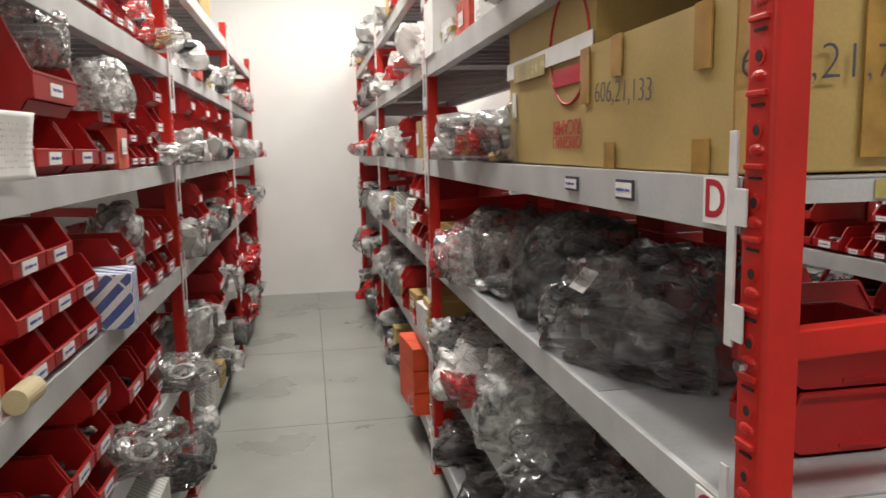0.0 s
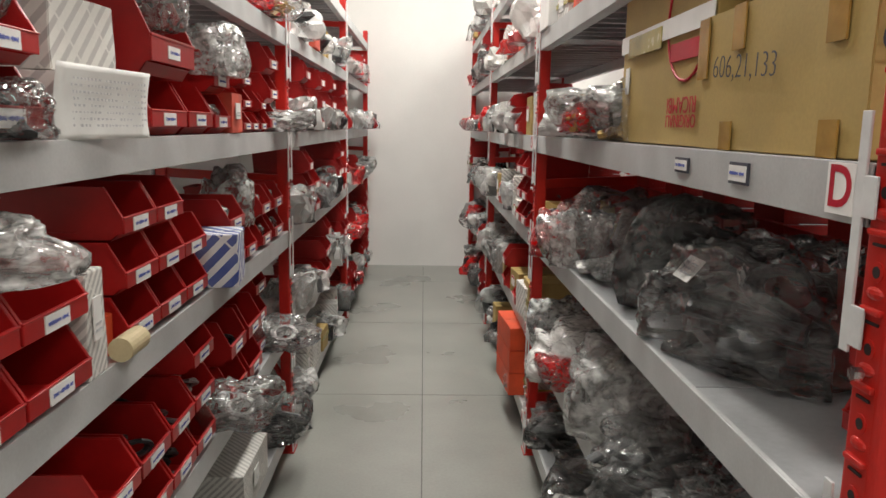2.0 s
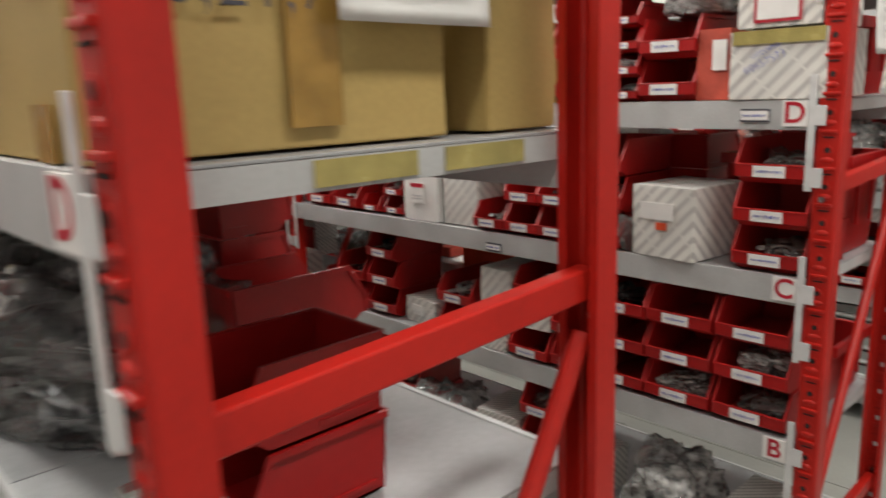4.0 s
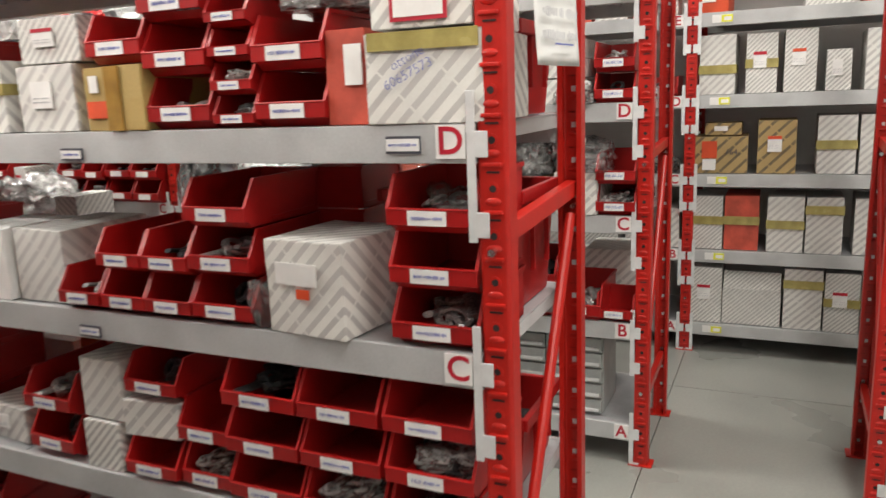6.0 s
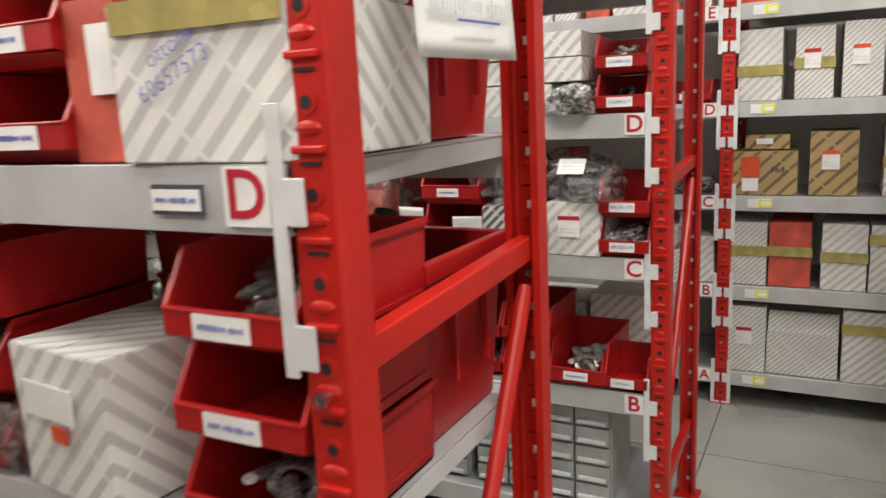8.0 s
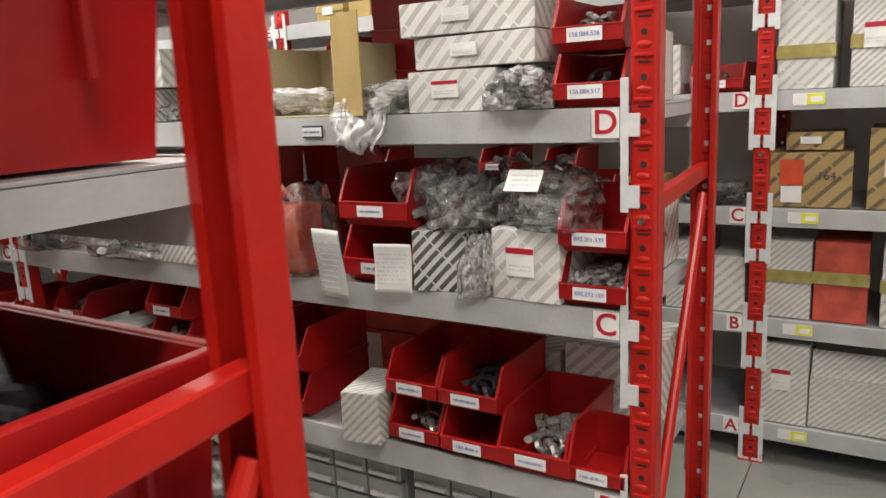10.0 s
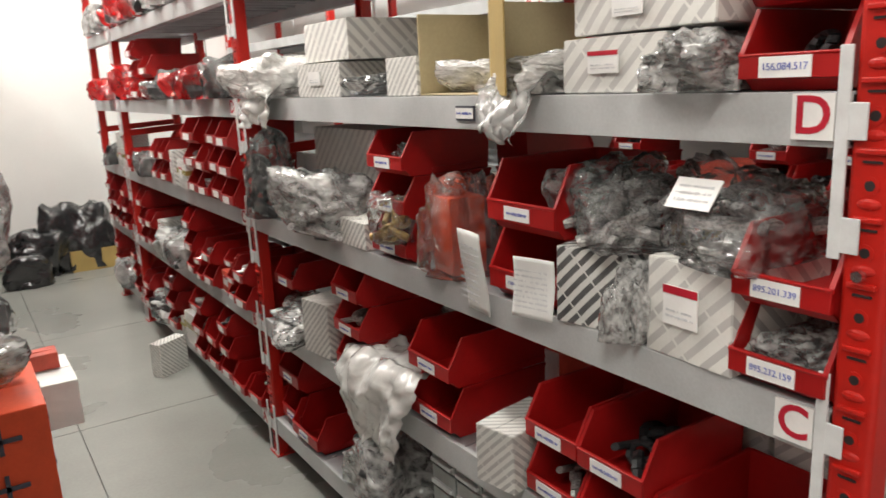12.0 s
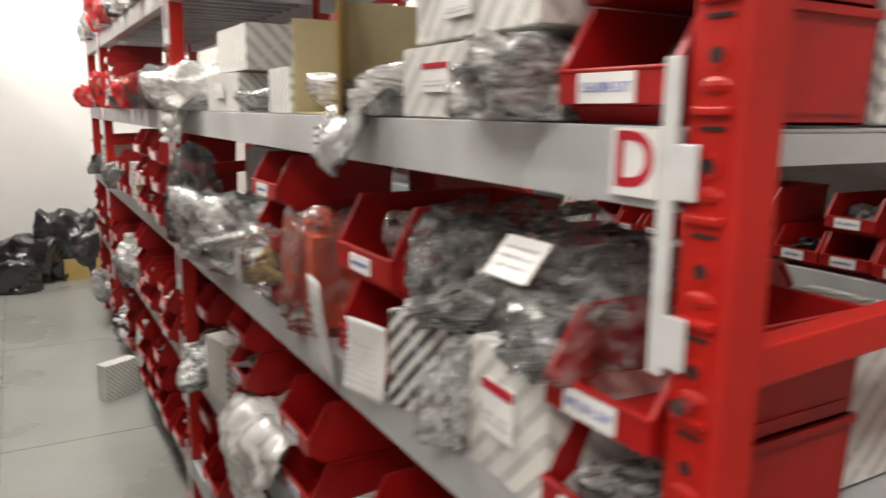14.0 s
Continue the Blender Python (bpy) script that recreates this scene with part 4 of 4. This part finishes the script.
# ------------------------------------------------ third rack: bins, bags and cartons
bin_stack(R3, 0.045, "D", 0.155, 0.118, 0.3, 2, 0.0, 1, numbers=("156.084.517", "156.084.526"))
bag(R3.at(0.22, on("D"), 0.05), 0.3, 0.2, 0.1, CLOUDY, BLACK, 2, "flat clear bag of black parts over the shelf edge")
c = carton(R3.at(0.40, on("D"), 0.012), 0.3, 0.25, 0.1, STRIPE, "flat striped carton with a red and white label", label="red")
c = carton(R3.at(0.34, on("D", 0.106), 0.014, -4), 0.32, 0.34, 0.075, STRIPE, "flat striped carton with a pale blue label", label="plain")
carton(R3.at(0.36, on("D", 0.186), 0.02, 3), 0.3, 0.36, 0.08, STRIPE, label="plain")
drape(R3.at(0.65, on("D")), 0.2, 0.1, CLOUDY, 4, "cloudy film sleeve hanging off a shelf edge")
bag(R3.at(0.66, on("D"), 0.08), 0.26, 0.24, 0.09, MILK, None, 7)
# open carton lying on its side
ob = tagged(new("open_carton"), "open pale cardboard carton with raised flaps", "carton")
ob.matrix_basis = R3.at(0.92, on("D"), 0.02)
for q in ((0, -0.15, 0, 0.3, -0.146, 0.2), (0, 0.146, 0, 0.3, 0.15, 0.2), (0.296, -0.146, 0, 0.3, 0.146, 0.2), (0.004, -0.146, 0, 0.296, 0.146, 0.004)):
    part("panel", one_box(*q, 0.001), KRAFT_IN, ob)
f = part("flap", one_box(-0.17, -0.004, 0, 0, 0, 0.26, 0.001), KRAFT, ob)
f.matrix_basis = pose(0, -0.15, 0, 0, 0, 62)
bag(R3.at(0.95, on("D", 0.005), 0.12), 0.2, 0.24, 0.08, MILK, None, 3)
carton(R3.at(1.15, on("D"), 0.012), 0.2, 0.16, 0.1, STRIPE_FINE)
bag(R3.at(1.37, on("D"), 0.09), 0.2, 0.24, 0.07, CLEAR, BLACK, 5)
carton(R3.at(1.67, on("D"), 0.01, 5), 0.22, 0.27, 0.105, STRIPE_FINE, label="plain")
carton(R3.at(1.64, on("D", 0.11), 0.03), 0.25, 0.32, 0.12, STRIPE)
bag(R3.at(2.1, on("D", -0.0), 0.0), 0.26, 0.42, 0.16, MILK, None, 5, "white plastic sack slumped over the shelf edge")
drape(R3.at(2.12, on("D")), 0.36, 0.11, MILK, 2, "white plastic sheet slumped over a shelf edge")
price_tag(R3, 0.84, 1.525, 0.07, 0.034)
bin_stack(R3, 0.035, "C", 0.155, 0.125, 0.33, 2, -0.01, 5, numbers=("895.232.159", "895.201.339"))
c = carton(R3.at(0.205, on("C"), -0.004, -3), 0.26, 0.185, 0.175, STRIPE, "square striped carton with a red-edged barcode label", label="red")
bag(R3.at(0.21, on("C", 0.178), 0.1), 0.3, 0.3, 0.17, CLEAR, SILVER, 6, "clear plastic bag of cast parts on a carton", sticker=True)
bag(R3.at(0.335, on("C"), 0.02), 0.14, 0.1, 0.16, CLOUDY, None, 8)
carton(R3.at(0.45, on("C"), 0.0, 12), 0.2, 0.15, 0.16, STRIPE_DARK, label="")
bag(R3.at(0.43, on("C", 0.16), 0.08), 0.24, 0.22, 0.16, CLEAR, SILVER, 1)
paper(R3.at(0.575, on("C", 0.06), -0.035, 14), 0.105, 0.13, 8, seed=1, curl=0.008)
bin_stack(R3, 0.655, "C", 0.22, 0.155, 0.34, 2, 0.0, 3, full=False)
bag(R3.at(0.52, on("C", 0.18), 0.12), 0.24, 0.16, 0.16, CLEAR, SILVER, 5)
paper(R3.at(0.79, on("C", 0.055), -0.03, -8), 0.11, 0.2, 9, seed=3, curl=0.012)
bag(R3.at(0.98, on("C"), 0.06), 0.26, 0.22, 0.28, CLEAR, None, 2, "clear bag with black and orange parts")
carton(R3.at(1.0, on("C", 0.004), 0.02, -8), 0.1, 0.11, 0.2, ORANGE, "narrow orange carton inside a clear bag")
for i in range(3):
    bin_stack(R3, 1.25, "C", 0.19, 0.118, 0.3, 1, 0.0, i, up=i * 0.122)
bag(R3.at(1.22, on("C", 0.06), -0.01), 0.14, 0.16, 0.14, CLEAR, BROWN, 1)
carton(R3.at(1.47, on("C"), -0.005), 0.16, 0.17, 0.085, STRIPE_FINE)
bag(R3.at(1.75, on("C"), 0.02), 0.3, 0.5, 0.24, CLOUDY, SILVER, 3, "crumpled bubble-film bag of parts")
carton(R3.at(1.92, on("C"), 0.2), 0.25, 0.5, 0.34, STRIPE)
bag(R3.at(2.24, on("C"), 0.02), 0.22, 0.26, 0.36, CLEAR, BLACK, 7)
bin_stack(R3, 0.035, "B", 0.15, 0.115, 0.2, 1, -0.005, 3)
bin_stack(R3, 0.19, "B", 0.19, 0.155, 0.34, 1, -0.02, 4)
bin_stack(R3, 0.38, "B", 0.17, 0.13, 0.32, 2, -0.01, 3)
bin_stack(R3, 0.56, "B", 0.16, 0.13, 0.32, 2, -0.005, 4)
c = carton(R3.at(0.71, on("B"), -0.05, 10), 0.2, 0.12, 0.15, STRIPE_FINE, "small crushed striped carton over the shelf edge")
carton(R3.at(0.12, on("B"), 0.35), 0.3, 0.26, 0.24, STRIPE)
carton(R3.at(0.40, on("B"), 0.36), 0.28, 0.26, 0.2, STRIPE)
for i in range(3):
    carton(R3.at(0.78 + (i % 2) * 0.04, on("B", i * 0.1), 0.34), 0.28, 0.4, 0.095, PINK_BOX)
bin_stack(R3, 1.07, "B", 0.2, 0.14, 0.36, 2, 0.0, 0, full=False)
drape(R3.at(1.34, on("B", 0.1)), 0.44, 0.24, MILK, 7, "torn white wrapping hanging off a shelf")
bag(R3.at(1.4, on("B"), 0.1), 0.3, 0.34, 0.1, MILK, None, 8)
bin_stack(R3, 1.58, "B", 0.18, 0.12, 0.32, 3, 0.0, 1)
carton(R3.at(1.82, on("B"), -0.01, 8), 0.2, 0.17, 0.2, STRIPE_FINE)
bag(R3.at(2.1, on("B"), 0.04), 0.3, 0.4, 0.14, CLOUDY, DARK, 6)
bin_stack(R3, 2.2, "B", 0.18, 0.115, 0.3, 1, 0.03, 2, up=0.16)


def drawer_cabinet(m, w, d, h, rows, cols):
    """A small-parts cabinet of grey plastic drawers."""
    t = tagged(new("drawer_cabinet"), "grey plastic small-parts cabinet of little drawers", "cabinet")
    t.matrix_basis = m
    bm = bmesh.new()
    box_into(bm, 0.03, -w / 2, 0, d, w / 2, h)
    part("body", bm, DRAWER, t)
    for r in range(rows):
        for k in range(cols):
            y0, z0 = -w / 2 + k * w / cols + 0.004, r * h / rows + 0.004
            y1, z1 = y0 + w / cols - 0.008, z0 + h / rows - 0.008
            o = part("drawer", one_box(0, y0, z0, 0.03, y1, z1, 0.003), DRAWER, t)
            part("handle", one_box(-0.012, y0 + 0.01, z0 + 0.01, 0.001, y1 - 0.01, z0 + 0.024, 0.003), ZINC, o)
    return t


drawer_cabinet(R3.at(0.92, on("A"), 0.06), 0.52, 0.3, 0.36, 5, 4)
drawer_cabinet(R3.at(0.36, on("A"), 0.06), 0.52, 0.3, 0.36, 5, 4)
bag(R3.at(1.55, on("A"), 0.12), 0.36, 0.5, 0.24, CLOUDY, BLACK, 2, "slumped grey plastic sack")
bin_stack(R3, 2.05, "A", 0.24, 0.15, 0.36, 1, 0.0, 0, full=False)
bin_stack(R3, 2.25, "A", 0.2, 0.17, 0.36, 2, 0.03, 0, full=False)
for k in "EF":
    fill(R3, k, 0.0, 2.3, ["box", "cloudy", "box"], 41 + ord(k), tall=0.3)
carton(Side(X3 + DEPTH, True).at(0.1, on("C"), 0.02), 0.25, 0.22, 0.2, STRIPE)
RB3 = Side(X3 + DEPTH, True)
fill(RB3, "C", 0.25, 2.3, ["bin", "box", "bin"], 51, depth=0.25)
fill(RB3, "D", 0.0, 2.3, ["box", "box", "bin"], 52, depth=0.28)
fill(RB3, "B", 0.9, 2.3, ["box", "bin"], 53, depth=0.25)
for y0, y1, s in ((2.48, 4.85, 0), (4.98, 5.7, 9)):
    for k in "ABCDE":
        mix = {"E": ["milk", "cloudy", "redfilm"], "D": ["bin", "clear", "bin", "redfilm"], "C": ["bin", "clear", "bin", "box"]}.get(k, ["bin", "bin", "cloudy", "box"])
        fill(R3, k, y0, y1, mix, 400 + s + ord(k), -0.04)

# ------------------------------------------------ wall rack: striped cartons
def wall_box(level, y0, y1, h, mat=STRIPE, **more):
    return carton(R4.at((y0 + y1) / 2, on(level), 0.02 + rng.uniform(0, 0.02), rng.uniform(-2, 2)), 0.34, y1 - y0 - 0.006, h, mat, **more)


wall_box("E", -0.27, -0.08, 0.16, ORANGE, label="plain")
wall_box("E", -0.9, -0.66, 0.2, STRIPE_FINE, label="red")
wall_box("E", -1.2, -0.95, 0.2, ORANGE)
wall_box("D", -0.32, -0.12, 0.335, STRIPE, tape=0.42)
wall_box("D", -0.54, -0.37, 0.33, STRIPE_FINE, tape=0.5, label="red")
wall_box("D", -0.74, -0.57, 0.34, STRIPE_FINE, label="orange")
wall_box("D", -0.91, -0.78, 0.22, STRIPE_FINE, label="plain")
wall_box("D", -1.2, -0.97, 0.32, STRIPE)
c = wall_box("C", -0.405, -0.10, 0.215, STRIPE_KRAFT, words="brown striped carton with an orange and white label")
part("sticker", one_box(-0.007, 0.02, 0.09, -0.0035, 0.105, 0.19), ORANGE, c, "orange label")
part("sticker", one_box(-0.008, 0.025, 0.02, -0.004, 0.1, 0.085), WHITE, c, "white barcode label")
put_part("printing", text_mesh("164", 0.045, INK), c, Matrix.Translation((-0.0055, -0.06, 0.125)))
carton(R4.at(-0.26, on("C", 0.222), 0.08), 0.2, 0.2, 0.07, STRIPE_KRAFT, label="plain")
wall_box("C", -0.66, -0.45, 0.305, STRIPE_KRAFT, label="orange")
wall_box("C", -0.96, -0.76, 0.325, STRIPE, tape=0.5)
wall_box("C", -1.16, -0.97, 0.325, STRIPE)
wall_box("B", -0.28, -0.09, 0.32, STRIPE_FINE, tape=0.55)
wall_box("B", -0.48, -0.285, 0.325, PINK_BOX, tape=0.55, words="salmon-red printed carton with brown tape")
wall_box("B", -0.72, -0.52, 0.325, STRIPE, tape=0.5)
wall_box("B", -0.92, -0.725, 0.325, STRIPE, tape=0.78)
wall_box("B", -1.18, -0.97, 0.32, STRIPE)
wall_box("A", -0.29, -0.10, 0.345, STRIPE_FINE, label="red")
c = wall_box("A", -0.62, -0.29, 0.22, STRIPE_FINE, words="open white striped carton with raised flaps")
f = part("flap", one_box(0, -0.16, 0, 0.004, 0.16, 0.11, 0.001), STRIPE_FINE, c)
f.matrix_basis = pose(0.02, 0, 0.22, 0, 28, 0)
wall_box("A", -0.84, -0.63, 0.36, STRIPE, tape=0.75)
wall_box("A", -1.03, -0.845, 0.35, STRIPE_FINE, tape=0.5, label="red")
for k in "ABCDE":
    yellow_tag(R4, -0.24, LEVEL[k] - 0.002)
    fill(R4, k, -2.5, -1.22, ["box"], 500 + ord(k), tall=0.36)
bin_stack(R4, 0.10, "D", 0.2, 0.115, 0.3, 1, 0.0, 1)
wall_box("D", 0.25, 0.45, 0.2, STRIPE)
wall_box("B", -0.03, 0.12, 0.24, STRIPE)
wall_box("B", 0.14, 0.30, 0.3, STRIPE_FINE)
bag(R4.at(0.12, on("C"), 0.12), 0.3, 0.3, 0.1, CLEAR, DARK, 3)
fill(R4, "C", 0.32, 2.3, ["box", "bin"], 511)
fill(R4, "B", 0.34, 2.3, ["box"], 512)
fill(R4, "D", 0.5, 2.3, ["box", "box", "bin"], 513)
fill(R4, "E", 0.0, 2.3, ["box", "box"], 514)
fill(R4, "A", 0.5, 2.3, ["box"], 515)

# ------------------------------------------------ rack beside the first aisle
bin_stack(R0, 0.12, "D", 0.19, 0.115, 0.3, 2, 0.0, 5)
bag(R0.at(0.14, on("D"), 0.02), 0.16, 0.24, 0.1, CLEAR, BLACK, 5)
bag(R0.at(0.12, on("D", 0.17), 0.1), 0.18, 0.18, 0.17, CLEAR, SILVER, 2)
carton(R0.at(0.44, on("D"), 0.02, 6), 0.26, 0.25, 0.118, STRIPE)
carton(R0.at(0.46, on("D", 0.122), 0.03, -4), 0.25, 0.24, 0.14, STRIPE)
paper(R0.at(0.43, on("D", 0.065), -0.02, -8), 0.32, 0.135, 8, seed=2, curl=0.008)
bin_stack(R0, 0.84, "D", 0.25, 0.135, 0.34, 1, 0.0, 3, full=False)
bin_stack(R0, 1.1, "D", 0.22, 0.135, 0.34, 1, 0.0, 0, full=False)
bin_stack(R0, 0.86, "D", 0.31, 0.2, 0.38, 1, -0.01, 3, up=0.14, full=False)
bag(R0.at(0.84, on("D", 0.25), 0.06), 0.2, 0.24, 0.17, CLEAR, None, 1)
bin_stack(R0, 1.33, "D", 0.17, 0.12, 0.3, 2, 0.0, 2)
bag(R0.at(1.33, on("D", 0.17), 0.02), 0.2, 0.22, 0.18, CLOUDY, SILVER, 7)
carton(R0.at(1.5, on("D"), -0.005), 0.2, 0.14, 0.13, PINK_BOX, label="plain")
fill(R0, "D", 1.6, 2.2, ["bin"], 603, 0.0)
bag(R0.at(2.25, on("D"), -0.02), 0.3, 0.36, 0.1, CLOUDY, SILVER, 3)
bag(R0.at(0.06, on("C", 0.24), 0.06), 0.28, 0.3, 0.14, CLOUDY, SILVER, 6, "cloudy bag of black hose parts on bins")
bin_stack(R0, 0.2, "C", 0.22, 0.12, 0.32, 2, -0.01, 0, full=False)
bin_stack(R0, -0.035, "C", 0.22, 0.12, 0.32, 2, -0.01, 5, full=False)
carton(R0.at(0.37, on("C"), 0.0, 3), 0.2, 0.09, 0.21, STRIPE_FINE, "tall narrow striped carton", label="plain")
carton(R0.at(0.475, on("C"), 0.03), 0.1, 0.08, 0.09, ORANGE)
bm = bmesh.new()
tube_into(bm, (0, -0.05, 0.026), (0, 0.05, 0.026), 0.026, 20)
cyl = tagged(new("filter_roll", mesh_of("filter_roll", bm, KRAFT_IN, False)), "small tan rolled part in film", "spare part")
cyl.matrix_basis = R0.at(0.5, on("C"), -0.01)
for i, (yy, n) in enumerate(((0.63, 3), (0.83, 3), (1.03, 2))):
    bin_stack(R0, yy, "C", 0.185, 0.115, 0.28, n, 0.005, i * 3, full=False)
carton(R0.at(1.28, on("C"), -0.06, 8), 0.16, 0.2, 0.16, STRIPE_BLUE)
bag(R0.at(1.2, on("C", 0.0), 0.18), 0.16, 0.14, 0.28, CLOUDY, None, 4)
bin_stack(R0, 1.48, "C", 0.19, 0.12, 0.3, 2, 0.0, 2)
bin_stack(R0, 1.68, "C", 0.16, 0.12, 0.3, 1, 0.0, 3)
bag(R0.at(1.78, on("C", 0.1), 0.1), 0.22, 0.34, 0.24, CLOUDY, None, 5)
bin_stack(R0, 1.95, "C", 0.16, 0.12, 0.3, 2, 0.0, 2)
bin_stack(R0, 2.2, "C", 0.18, 0.12, 0.3, 2, 0.0, 2)
for i, yy in enumerate((0.45, 0.65, 0.85, 1.05)):
    bin_stack(R0, yy, "B", 0.18, 0.125, 0.32, 2 if i < 3 else 3, 0.0, i * 3)
bin_stack(R0, 1.45, "B", 0.2, 0.15, 0.34, 2, 0.0, 3)
bin_stack(R0, 1.7, "B", 0.2, 0.15, 0.34, 2, 0.0, 0)
bag(R0.at(1.25, on("B", 0.0), -0.05), 0.26, 0.26, 0.14, CLEAR, SILVER, 2)
bag(R0.at(2.1, on("B"), -0.03), 0.3, 0.36, 0.15, CLEAR, SILVER, 6)
bin_stack(R0, 2.0, "B", 0.18, 0.12, 0.3, 3, 0.04, 0, full=False)
carton(R0.at(1.65, on("A"), -0.005), 0.3, 0.4, 0.17, STRIPE_FINE, label="plain")
bag(R0.at(0.9, on("A"), 0.08), 0.34, 0.4, 0.22, CLOUDY, SILVER, 1)
bag(R0.at(2.2, on("A"), 0.0), 0.3, 0.3, 0.2, CLEAR, DARK, 3)
fill(R0, "E", 0.3, 2.3, ["bin", "bin", "redfilm"], 604, 0.0)
bag(R0.at(2.15, on("E"), -0.02), 0.2, 0.2, 0.1, CLEAR, BROWN, 2, "gold-coloured bag of brass fittings")
for k in "ABCDEF":
    if k != "F":
        fill(R0, k, 2.56, 4.95, ["bin", "bin", "cloudy", "clear"] if k in "BCD" else ["clear", "cloudy", "box"], 620 + ord(k), -0.03)
        fill(R0, k, 5.15, 7.1, ["bin", "clear", "redfilm", "cloudy", "bin"], 720 + ord(k), -0.05)
carton(R0.at(3.9, on("F"), 0.0), 0.3, 0.5, 0.3, KRAFT)
p = tagged(new("shelf_notice", mesh_of("shelf_notice", one_box(-0.002, -0.07, -0.045, 0, 0.07, 0.045), WHITE)), "white printed notice stuck on a shelf beam", "notice")
p.matrix_basis = R0.at(0.0, 1.525, -0.0005)
part("border", one_box(-0.003, -0.062, 0.02, -0.0015, 0.062, 0.036), PALE_INK, p, "printed heading")
price_tag(R1, 0.175, 1.53, 0.07, 0.036, 1)
price_tag(R1, 0.45, 1.53, 0.07, 0.03, 2)

# ------------------------------------------------ on the floor
c = carton(pose(1.6, 3.8, 0, 0, 0, -61), 0.08, 0.2, 0.2, STRIPE_FINE, "small striped carton standing on the floor")
tray = tagged(new("cardboard_tray"), "low brown cardboard tray on the floor", "tray")
tray.matrix_basis = pose(1.52, 6.95, 0)
for q in ((0, 0, 0, 0.48, 0.005, 0.2), (0, 0.395, 0, 0.48, 0.4, 0.2), (0, 0.005, 0, 0.005, 0.395, 0.2), (0.475, 0.005, 0, 0.48, 0.395, 0.2), (0.005, 0.005, 0, 0.475, 0.395, 0.005)):
    part("panel", one_box(*q, 0.001), KRAFT, tray)
bag(pose(1.64, 7.16, 0.01), 0.7, 0.46, 0.66, BAGGED[BLACK], None, 2, "heap of black bagged parts in a cardboard tray")
bag(pose(1.22, 7.1, 0), 0.6, 0.6, 0.46, BAGGED[BLACK], None, 5, "black bagged parts piled on the floor")
bag(pose(1.14, 6.72, 0), 0.42, 0.4, 0.3, BAGGED[BLACK], None, 7, "black bagged parts piled on the floor")
# stock that juts out of the second rack's far side
c = carton(R2B.at(1.49, on("B"), -0.215), 0.38, 0.36, 0.255, ORANGE, "orange carton with black printed figures jutting out")
for a, z in ((0.06, 0.19), (0.2, 0.19), (0.06, 0.07), (0.2, 0.07)):
    part("printed_mark", one_box(a, 0.1835, z - 0.006, a + 0.09, 0.1855, z + 0.006), INK, c)
    part("printed_mark", one_box(a + 0.04, 0.1835, z - 0.035, a + 0.05, 0.1855, z + 0.035), INK, c)
    part("printed_mark", one_box(-0.0055, a - 0.19, z - 0.006, -0.0035, a - 0.1, z + 0.006), INK, c)
    part("printed_mark", one_box(-0.0055, a - 0.15, z - 0.035, -0.0035, a - 0.14, z + 0.035), INK, c)
bag(R2B.at(1.5, on("B", 0.26), 0.0), 0.42, 0.38, 0.13, CLOUDY, BROWN, 3, "bubble-wrapped orange part on a carton")
carton(R2B.at(1.9, on("B"), -0.33), 0.45, 0.28, 0.14, WHITE, "white carton jutting out over the aisle")
bag(R2B.at(2.16, on("B"), 0.02), 0.34, 0.36, 0.3, CLEAR, BLACK, 4)
carton(R2B.at(1.93, on("B", 0.145), -0.3), 0.34, 0.08, 0.05, PINK_BOX, "narrow dark red wrapped part on a carton")
bag(R2B.at(2.1, on("C"), -0.1), 0.34, 0.5, 0.28, CLOUDY, SILVER, 2)

# ------------------------------------------------ floor slabs
sx = [-4.6, -3.96, -2.29, -0.62, 1.05, 2.72, 4.4]
sy = [-5.2, -3.43, -1.76, -0.09, 1.58, 3.25, 4.92, 6.59, 7.7]
for xa, xb in zip(sx, sx[1:]):
    for ya, yb in zip(sy, sy[1:]):
        part("slab", one_box(xa + 0.0025, ya + 0.0025, -0.012, xb - 0.0025, yb - 0.0025, 0.0), SLAB, floor)

# ------------------------------------------------ the far end's stock, too small to pick apart
KINDS = {"bin", "carton", "plastic bag", "spare parts"}
far = {}
for ob in [o for o in bpy.data.objects if o.parent is None and o.get("category") in KINDS and o.matrix_basis.translation.y > 2.55 and o.matrix_basis.translation.z > 0.1]:
    far.setdefault(round(ob.matrix_basis.translation.x / 0.5), []).append(ob)
for col, things in sorted(far.items()):
    verts, faces, slots, mats = [], [], [], []
    for ob in things:
        for o in (ob, *ob.children_recursive):
            if o.type != "MESH" or o.name.startswith(("writing", "barcode")):
                continue
            m, up = o.matrix_basis.copy(), o.parent
            while up:
                m, up = up.matrix_basis @ m, up.parent
            base = len(verts)
            verts += [m @ v.co for v in o.data.vertices]
            mat = o.data.materials[0]
            if mat not in mats:
                mats.append(mat)
            for f in o.data.polygons:
                faces.append([base + i for i in f.vertices])
                slots.append(mats.index(mat))
    me = bpy.data.meshes.new("shelf_stock")
    me.from_pydata(verts, [], faces)
    for mat in mats:
        me.materials.append(mat)
    me.polygons.foreach_set("material_index", slots)
    tagged(new("shelf_stock", me), "crowded far shelves of red bins, cartons and bags", "stock", kind="stuff")
    for ob in things:
        for o in (*ob.children_recursive, ob):
            bpy.data.objects.remove(o)
